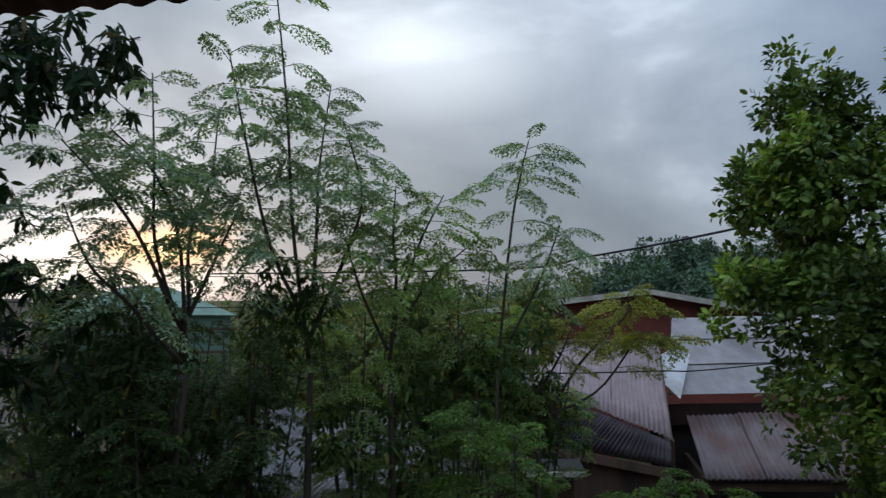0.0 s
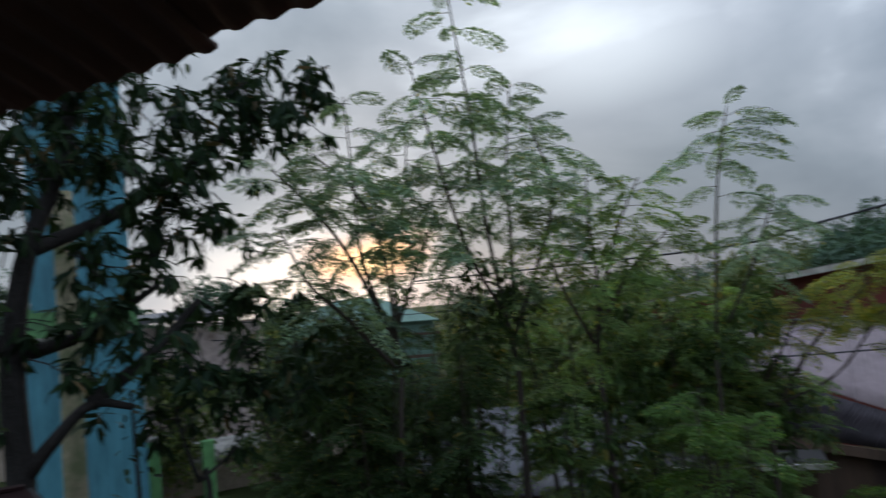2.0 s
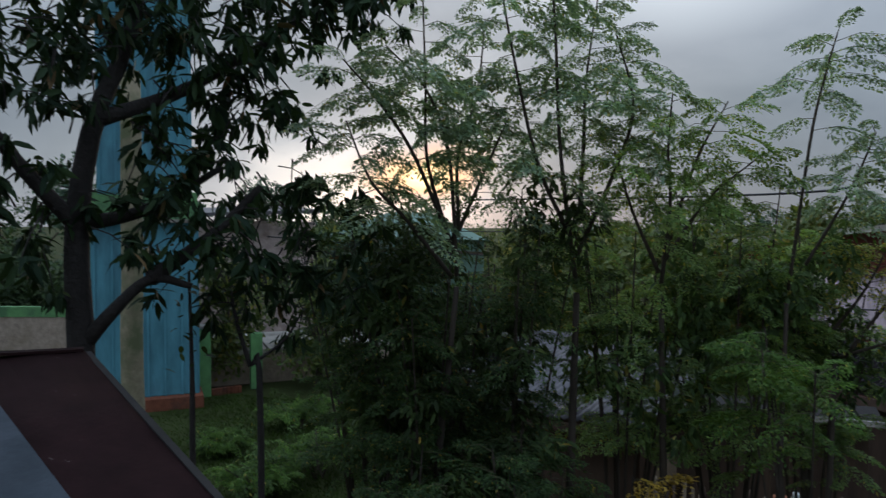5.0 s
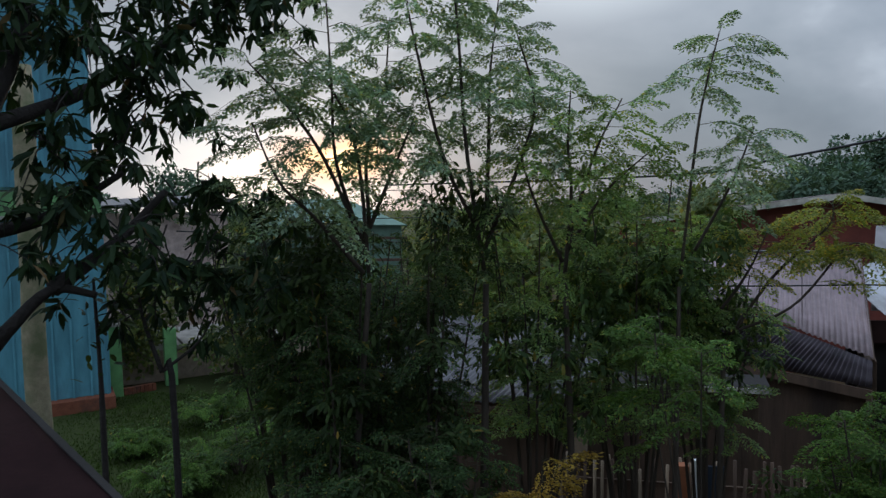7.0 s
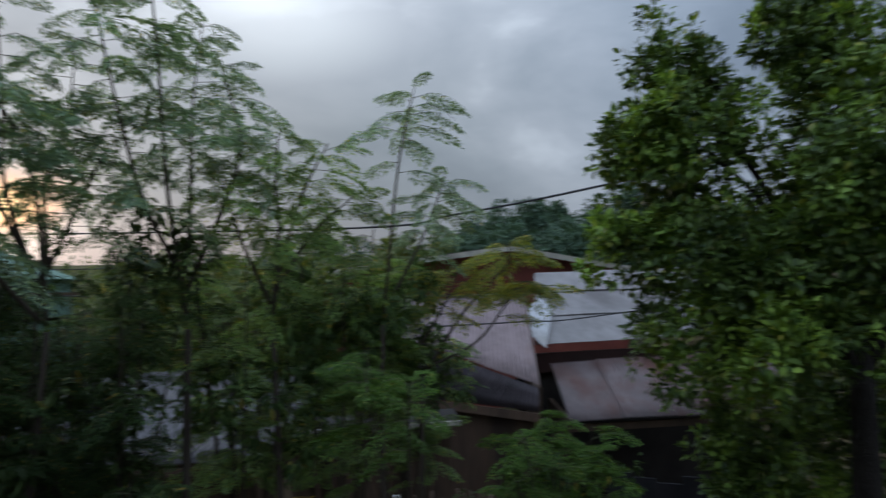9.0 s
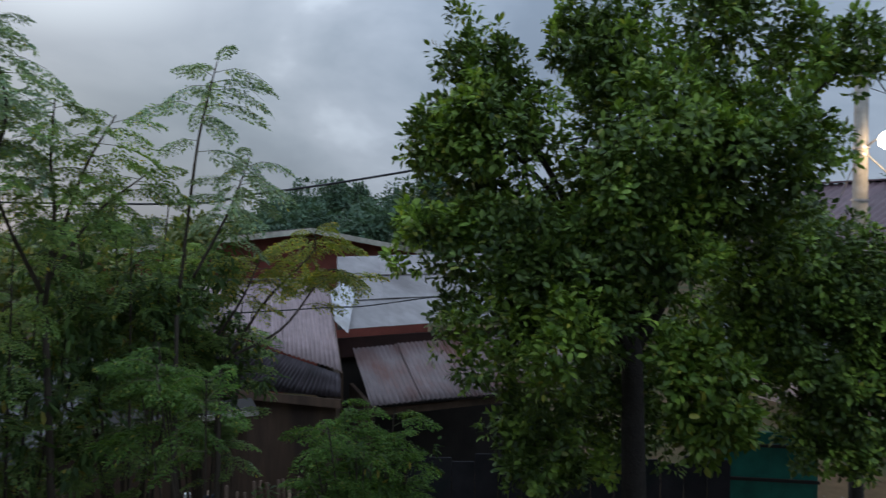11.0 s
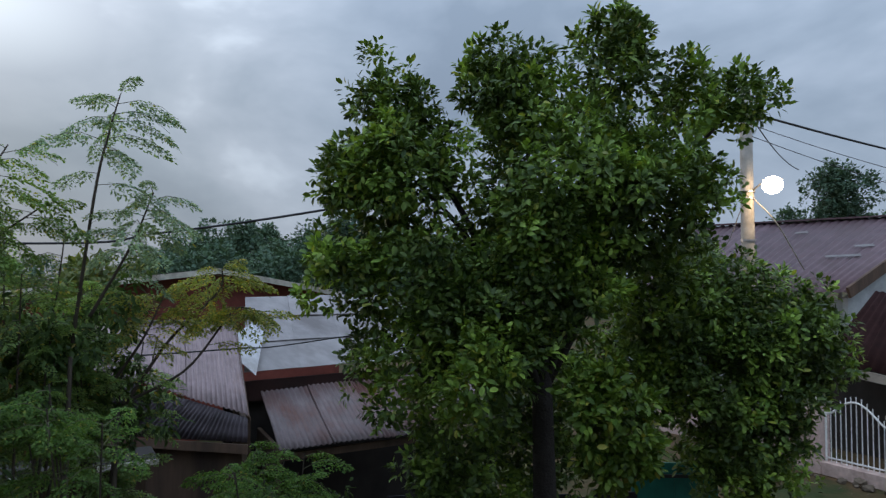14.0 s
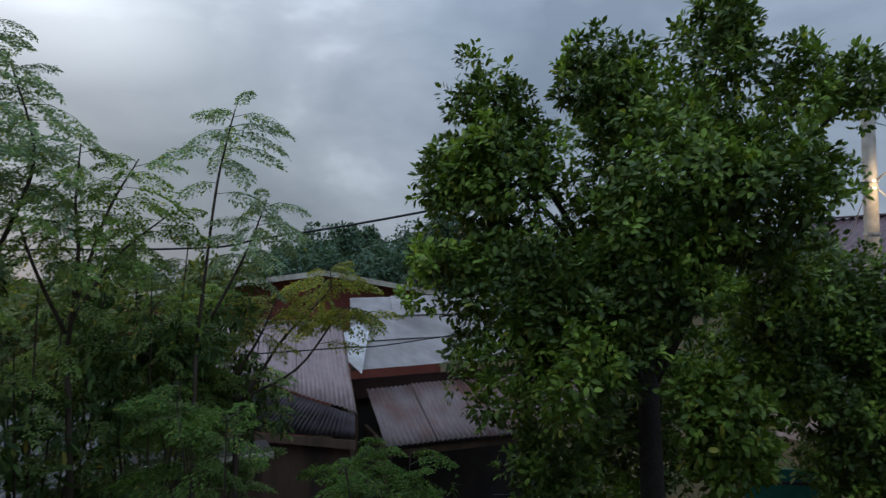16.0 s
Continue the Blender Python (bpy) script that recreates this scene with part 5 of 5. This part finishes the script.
# ---- mango tree ----
def mango():
    t = thing("mango_tree", (0, 0, 0), "dark mango tree with long drooping leaves", "tree")
    foot = Vector((-3.62, 3.41, 3.51))
    lines = [
        [(foot.x + 0.1, foot.y + 0.05, 0), (foot.x + 0.05, foot.y, 1.8), foot, (-3.63, 3.4, 4.22), (-3.56, 3.47, 4.84), (-3.5, 3.67, 5.33), (-3.4, 3.76, 5.99)],
        [(-3.63, 3.4, 4.22), (-3.74, 3.13, 4.55), (-3.84, 2.83, 4.95), (-4, 2.59, 5.3)],
        [(-3.61, 3.42, 3.51), (-3.43, 3.46, 3.71), (-3.28, 3.61, 3.9), (-3.1, 3.76, 3.85)],
        [(-3.56, 3.47, 4.84), (-3.34, 3.95, 5.08), (-3.05, 4.3, 5.39), (-2.72, 4.5, 5.68)],
        [(-3.28, 3.61, 3.9), (-3.11, 4, 4.18), (-2.88, 4.17, 4.48)],
        [(-3.63, 3.4, 4.22), (-3.41, 3.76, 4.33), (-3.14, 4.1, 4.6)],
    ]
    for k, pts in enumerate(lines):
        bm = bmesh.new()
        tube(bm, bent(pts, 14), 0.10 if k == 0 else 0.05, 0.02 if k else 0.035, 9)
        part("trunk" if k == 0 else "limb", bm, M_BARK_DARK, t, smooth=True)
    # rosettes of hanging leaves: centres with spread
    spots = [((-3.82, 3.02, 5.31), 0.5, 11), ((-3.64, 3.53, 5.52), 0.55, 42), ((-3.28, 4, 5.53), 0.6, 46), ((-2.98, 4.34, 5.16), 0.38, 26), ((-3.17, 4.08, 4.75), 0.36, 12),
             ((-3.45, 3.71, 4.69), 0.34, 9), ((-3.68, 3.19, 4.42), 0.42, 13), ((-3.74, 2.96, 4.81), 0.4, 8), ((-3.41, 3.76, 4.26), 0.3, 13), ((-3.11, 4, 4.15), 0.33, 8), ((-2.85, 4.42, 5.67), 0.36, 15),
             ((-3.8, 2.89, 4.25), 0.28, 8), ((-2.65, 4.54, 5.96), 0.3, 9), ((-2.37, 4.59, 5.81), 0.24, 13), ((-2.22, 4.67, 5.95), 0.2, 10), ((-2.58, 4.48, 5.77), 0.22, 6), ((-2.68, 4.41, 4.49), 0.14, 8), ((-3.03, 4.06, 3.74), 0.35, 4),
             ((-3.93, 2.71, 5.15), 0.5, 8), ((-3.47, 3.7, 6.19), 0.7, 40), ((-2.8, 4.5, 4.05), 0.34, 5), ((-2.42, 4.7, 4.32), 0.22, 6), ((-4.05, 2.75, 5.6), 0.5, 16), ((-2.93, 3.86, 4.12), 0.24, 4), ((-2.78, 4.08, 4.0), 0.24, 4), ((-2.6, 4.32, 4.09), 0.24, 4), ((-2.75, 3.99, 4.25), 0.24, 4), ((-2.55, 4.43, 3.78), 0.24, 4), ((-2.77, 4.29, 3.7), 0.24, 4)]
    rng = np.random.default_rng(5)
    base, al = [], []
    twigs = bmesh.new()
    for c, r, n in spots:
        c = np.array(c)
        for _ in range(int(n * 1.3)):
            p = c + rng.normal(0, 0.55, 3) * r
            q = p - unit(p - c + rng.normal(0, 0.1, 3)) * 0.22 + np.array([0, 0, 0.03])
            tube(twigs, [q, (p + q) / 2 + (0, 0, 0.02), p], 0.006, 0.003, 4)
            for j in range(13):
                a = rng.uniform(0, math.tau)
                base.append(p + rng.normal(0, 0.025, 3))
                al.append((math.cos(a) * 0.6, math.sin(a) * 0.6, rng.uniform(-1.5, 0.1)))
    tagged(part("twig", twigs, M_BARK_DARK, t), kind="stuff")
    base, al = np.array(base), np.array(al)
    L = rng.uniform(0.10, 0.165, len(base))
    me = leaves_mesh("crown", base, al, np.array([0, 0, 1.0]) + rng.normal(0, 0.6, base.shape), L, L * 0.27, 0.15)
    mesh_object("crown", me, M_MANGO, t)


mango()


# ---- citrus trees ----
def clumps(lumps, seed):
    """Smaller bunches standing out all round each lump, with hollows between."""
    rng = np.random.default_rng(seed)
    made = []
    for x, y, z, w, h in lumps:
        for k in range(max(4, int(12 * w))):
            d = unit(rng.normal(size=3) + (0, 0, 0.15))
            r = rng.uniform(0.26, 0.42)
            made.append((x + d[0] * w * 0.95, y + d[1] * w * 0.95, z + d[2] * h * 0.95, w * r, h * r))
    return made


def citrus():
    t = thing("citrus_tree", (0, 0, 0), "dense round citrus tree with small glossy green leaves", "tree", "citrus trees")
    lumps = [(*(3.3, 6.35, 5.94), 0.34, 0.42), (*(3.36, 6.08, 5.27), 0.62, 0.55), (*(3, 6.63, 5.24), 0.32, 0.34), (*(2.93, 6.44, 4.28), 0.38, 0.45), (*(3.39, 5.83, 4.22), 0.6, 0.6),
             (*(4.48, 5.63, 6.05), 0.52, 0.5), (*(5.2, 5.07, 6.32), 0.46, 0.46), (*(4.53, 5.18, 5.15), 0.85, 0.7), (*(5.84, 4.58, 5.95), 0.38, 0.36), (*(6.18, 4.26, 6.01), 0.28, 0.32), (*(5.2, 4.75, 4.98), 0.64, 0.7),
             (*(3.7, 5.36, 3.55), 0.6, 0.65), (*(3.31, 6.12, 3.29), 0.45, 0.5), (*(4.55, 5.4, 4.2), 0.68, 0.55), (*(6.3, 5.45, 4.1), 0.55, 0.5), (*(3.67, 5.88, 2.51), 0.4, 0.45), (*(5.0, 6.1, 3.0), 0.7, 0.6), (*(5.0, 6.25, 2.15), 0.7, 0.55), (*(6.4, 5.9, 3.2), 0.5, 0.5), (*(3.75, 5.85, 2.1), 0.4, 0.4), (*(3.17, 6.43, 6.33), 0.09, 0.2), (*(5.7, 4.6, 6.29), 0.22, 0.25), (*(4.27, 5.81, 6.45), 0.2, 0.25), (*(5.25, 5.01, 6.68), 0.14, 0.25)]
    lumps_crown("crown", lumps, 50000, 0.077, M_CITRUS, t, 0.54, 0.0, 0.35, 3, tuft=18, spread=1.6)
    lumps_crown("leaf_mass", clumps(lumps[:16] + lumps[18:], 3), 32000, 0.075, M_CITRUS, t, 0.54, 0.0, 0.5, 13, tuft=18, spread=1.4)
    low = [(4.36, 4.3, 3.02, 0.33, 0.4), (4.42, 4.4, 2.72, 0.28, 0.3), (4.2, 4.4, 3.25, 0.2, 0.2)]
    lumps_crown("low_branch", low + clumps(low, 4), 4000, 0.078, M_CITRUS_LIGHT, t, 0.52, 0.1, 0.45, 4, label="bright lower bough of leaves", tuft=14, spread=1.4)
    young = [(3.9, 4.82, 4.5, 0.17, 0.26), (3.36, 4.88, 3.6, 0.2, 0.2), (3.22, 4.92, 3.26, 0.19, 0.26), (2.98, 6.1, 5.2, 0.25, 0.2)]
    lumps_crown("young_branch", young, 1700, 0.076, M_CITRUS_LIGHT, t, 0.52, 0.0, 0.3, 6, label="yellow-green tufts of new leaves", tuft=14, spread=1.4)
    foot = Vector((4.61, 5.52, 1.75))
    bm = bmesh.new()
    hub = Vector((4.61, 5.52, 3.48))
    tube(bm, bent([(foot.x, foot.y, 0), (foot.x + 0.05, foot.y, 1.2), hub], 8), 0.17, 0.1, 10)
    part("trunk", bm, M_BARK_DARK, t, smooth=True)
    for l in lumps[:14]:
        bm = bmesh.new()
        c = Vector(l[:3])
        tube(bm, bent([hub - Vector((0, 0, 0.4)), (hub + c) / 2 + Vector((0, 0, 0.15)), c], 8), 0.06, 0.008, 6)
        part("limb", bm, M_BARK_DARK, t, smooth=True)
    t = thing("citrus_tree", (0, 0, 0), "lower round citrus tree beside the earth yard", "tree", "citrus trees")
    lumps = [(*(7.72, 5, 3.66), 0.85, 0.62), (*(7.47, 5.22, 2.9), 0.85, 0.8), (*(7.95, 4.72, 3.3), 0.5, 0.6), (*(7.7, 5.1, 2.2), 0.5, 0.5), (*(7.01, 5.53, 3.32), 0.7, 0.7), (*(7.29, 5.49, 4.14), 0.55, 0.45), (*(7.35, 5.2, 2.0), 0.5, 0.42)]
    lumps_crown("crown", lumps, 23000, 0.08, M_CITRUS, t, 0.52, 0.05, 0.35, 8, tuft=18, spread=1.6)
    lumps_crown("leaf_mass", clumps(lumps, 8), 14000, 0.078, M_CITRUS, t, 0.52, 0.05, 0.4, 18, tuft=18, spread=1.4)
    foot = Vector((8.88, 5.87, 0.7))
    bm = bmesh.new()
    tube(bm, bent([(foot.x, foot.y, 0), (foot.x, foot.y + 0.05, 1.0), (foot.x - 0.05, foot.y + 0.1, 3.2)], 8), 0.13, 0.05, 9)
    part("trunk", bm, M_BARK_DARK, t, smooth=True)


citrus()


# ---- woods and bushes in the distance ----
def round_tree(x, y, top, w, count, leaf, material, seed, name="tree", label="far round-crowned green tree", group="distant trees"):
    rng = np.random.default_rng(seed)
    t = thing(name, (x, y, 0), label, "tree", group)
    lumps = []
    for _ in range(9):
        a, r = rng.uniform(0, math.tau), w * rng.uniform(0.1, 0.62)
        s = w * rng.uniform(0.28, 0.5)
        lumps.append((r * math.cos(a), r * math.sin(a), top - s * 0.8 - rng.random() ** (1.3 if name == "tree" else 0.9) * (min(top * 0.62, w * 1.1) if name == "tree" else top * 0.85 - s * 0.8), s, s * 0.8))
    lumps.append((0, 0, top - w * 0.4, w * 0.42, w * 0.4))
    lumps_crown("crown", lumps, count, leaf, material, t, 0.6, 0.1, 0.3, seed, tuft=14, plain=True)
    bm = bmesh.new()
    tube(bm, bent([(0, 0, 0), (0.1, 0, top * 0.35), (0, 0.1, top * 0.75)], 6), w * 0.07, w * 0.03, 7)
    part("trunk", bm, M_BARK, t, smooth=True)
    for k in range(3):
        a = k * 2.1 + 0.3
        bm = bmesh.new()
        tube(bm, [(0, 0, top * 0.35), (w * 0.3 * math.cos(a), w * 0.3 * math.sin(a), top * 0.6), (w * 0.5 * math.cos(a), w * 0.5 * math.sin(a), top * 0.72)], w * 0.035, w * 0.012, 5)
        part("limb", bm, M_BARK, t)


def distance():
    rng = np.random.default_rng(11)
    # (azimuth right of ahead, distance, height, half-width)
    woods = [(14.0, 95, 9.0, 5), (16.5, 100, 11.5, 5), (18.2, 92, 11.0, 4.5), (20.5, 105, 11.5, 4), (22.2, 100, 9.5, 5), (24.0, 85, 10.5, 5), (26.5, 80, 11.5, 5.5), (29, 85, 10, 5), (32, 90, 9, 6), (36, 85, 9, 6), (41, 85, 9, 6), (46, 80, 9, 6),
             (11, 110, 7.5, 6), (7, 120, 6.5, 6), (3, 130, 6, 7), (-2, 130, 6, 7), (-7, 125, 5.6, 7), (-12, 130, 5.5, 7), (-28, 110, 8, 7), (-34, 100, 10, 6), (-40, 95, 8, 7), (-47, 90, 11, 6), (-54, 90, 9, 7), (13, 75, 7.0, 5), (17, 78, 7.5, 5), (21, 74, 7.4, 5), (25, 70, 7.2, 5), (29, 70, 7.5, 5), (34, 70, 7.5, 5), (63.4, 48, 11.0, 2.3), (60.5, 50, 8.4, 2.4), (66, 52, 8.0, 2.6)]
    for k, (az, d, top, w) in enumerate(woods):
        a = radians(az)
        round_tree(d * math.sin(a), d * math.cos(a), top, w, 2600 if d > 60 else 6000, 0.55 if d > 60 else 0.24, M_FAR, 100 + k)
    bushes = [(-9, 15, 4.0, 1.5), (-4.5, 14, 4.3, 1.6), (0.5, 15, 4.2, 1.6), (4.5, 13.5, 4.1, 1.4), (7.0, 16, 4.5, 1.3), (-14, 17, 3.9, 1.6), (-30, 19, 3.2, 1.4), (-37, 20, 3.3, 1.5), (10.5, 31, 5.3, 1.8), (-18, 42, 4.9, 3.0), (-13.5, 45, 5.1, 3.2), (-9, 40, 4.8, 2.8), (-4.5, 44, 5.0, 3.0), (0, 40, 4.8, 2.8), (5, 45, 5.1, 3.2), (-11, 30, 4.3, 2.2), (-2, 31, 4.4, 2.2), (3, 29, 4.3, 2.0), (-22.5, 44, 5.0, 3.0)]
    for k, (az, d, top, w) in enumerate(bushes):
        a = radians(az)
        round_tree(d * math.sin(a), d * math.cos(a), top, w, 4200, 0.15, M_MID, 300 + k, "bush", "yellow-green bushy tree beyond the roofs", "bushy trees")


distance()


# ---- yard edges, grass and litter ----
def dark_fence():
    f = thing("fence", (0, 0, 0), "dark sheet fence beside the porch, shade put into its colour", "fence")
    # low dark fence, run on to fill the deep shade behind the citrus
    a, b = Vector((3.55, 8.55, 0)), Vector((7.25, 6.55, 0))
    n = 14
    for k in range(n):
        bm = bmesh.new()
        p, q = a.lerp(b, k / n), a.lerp(b, (k + 0.985) / n)
        wall_strip(bm, p, q, 0, 1.45 - 0.05 * (k % 3), 0.02)
        part("sheet", bm, M_FENCE, f)
    bm = bmesh.new()
    beam(bm, a + Vector((0, 0.04, 1.1)), b + Vector((0, 0.04, 1.1)), 0.04, 0.06)
    part("rail", bm, M_WOOD, f)


def lawn():
    rng = np.random.default_rng(31)
    n = 90000
    xy = np.stack([rng.uniform(-11.5, -2.5, n), rng.uniform(4.5, 15.0, n)], 1)
    keep = (np.sin(xy[:, 0] * 1.3) * np.sin(xy[:, 1] * 1.1 + 1) + rng.normal(0, 0.5, n)) > -0.7
    xy = xy[keep]
    base = np.column_stack([xy, np.full(len(xy), 0.0)])
    al = np.column_stack([rng.normal(0, 0.45, (len(xy), 2)), np.ones(len(xy))])
    L = rng.uniform(0.03, 0.075, len(xy))
    me = leaves_mesh("grass", base, al, rng.normal(0, 1, base.shape), L, L * 0.22, 0.1)
    tagged(mesh_object("grass", me, M_GRASS), "rough green grass over the yard", "grass", kind="stuff")


def litter():
    rng = np.random.default_rng(41)
    n = 80
    base = np.column_stack([rng.uniform(9.0, 15.0, n), rng.uniform(3.0, 8.2, n), rng.uniform(0.06, 0.09, n)])
    al = rng.normal(0, 1, (n, 3))
    al[:, 2] *= 0.2
    L = rng.uniform(0.06, 0.16, n)
    me = leaves_mesh("fallen_leaves", base, al, np.tile((0, 0, 1.0), (n, 1)) + rng.normal(0, 0.2, (n, 3)), L, L * 0.5, 0.2)
    tagged(mesh_object("fallen_leaves", me, M_STONE), "dry brown fallen leaves on the earth", "leaves", kind="stuff")


dark_fence(), lawn(), litter()
for k, (az, d, top, w) in enumerate(((-42, 33, 3.6, 2.2), (-46, 34, 3.3, 2.2), (-51, 35, 3.5, 2.2), (-57, 34, 3.6, 2.2), (-44, 40, 5.0, 3.0), (-50, 42, 5.4, 3.0), (-56, 40, 5.0, 3.0), (-62, 30, 4.5, 3.0))):
    round_tree(d * math.sin(radians(az)), d * math.cos(radians(az)), top, w, 3800, 0.2, M_HEDGE, 500 + k, "bush", "dull green hedge tree behind the yard wall", "hedge trees")

cable("overhead_cable", [(-7.25, 10.79, 4.04), (-6.2, 13.11, 3.83), (-4.46, 15.37, 3.57)], 0.012, "thin dark cable over the yard")
cable("overhead_cable", [(-8.94, 13.27, 4.34), (-6.49, 16.79, 4.12), (-1.49, 21.95, 4.08)], 0.012, "thin dark cable over the yard")
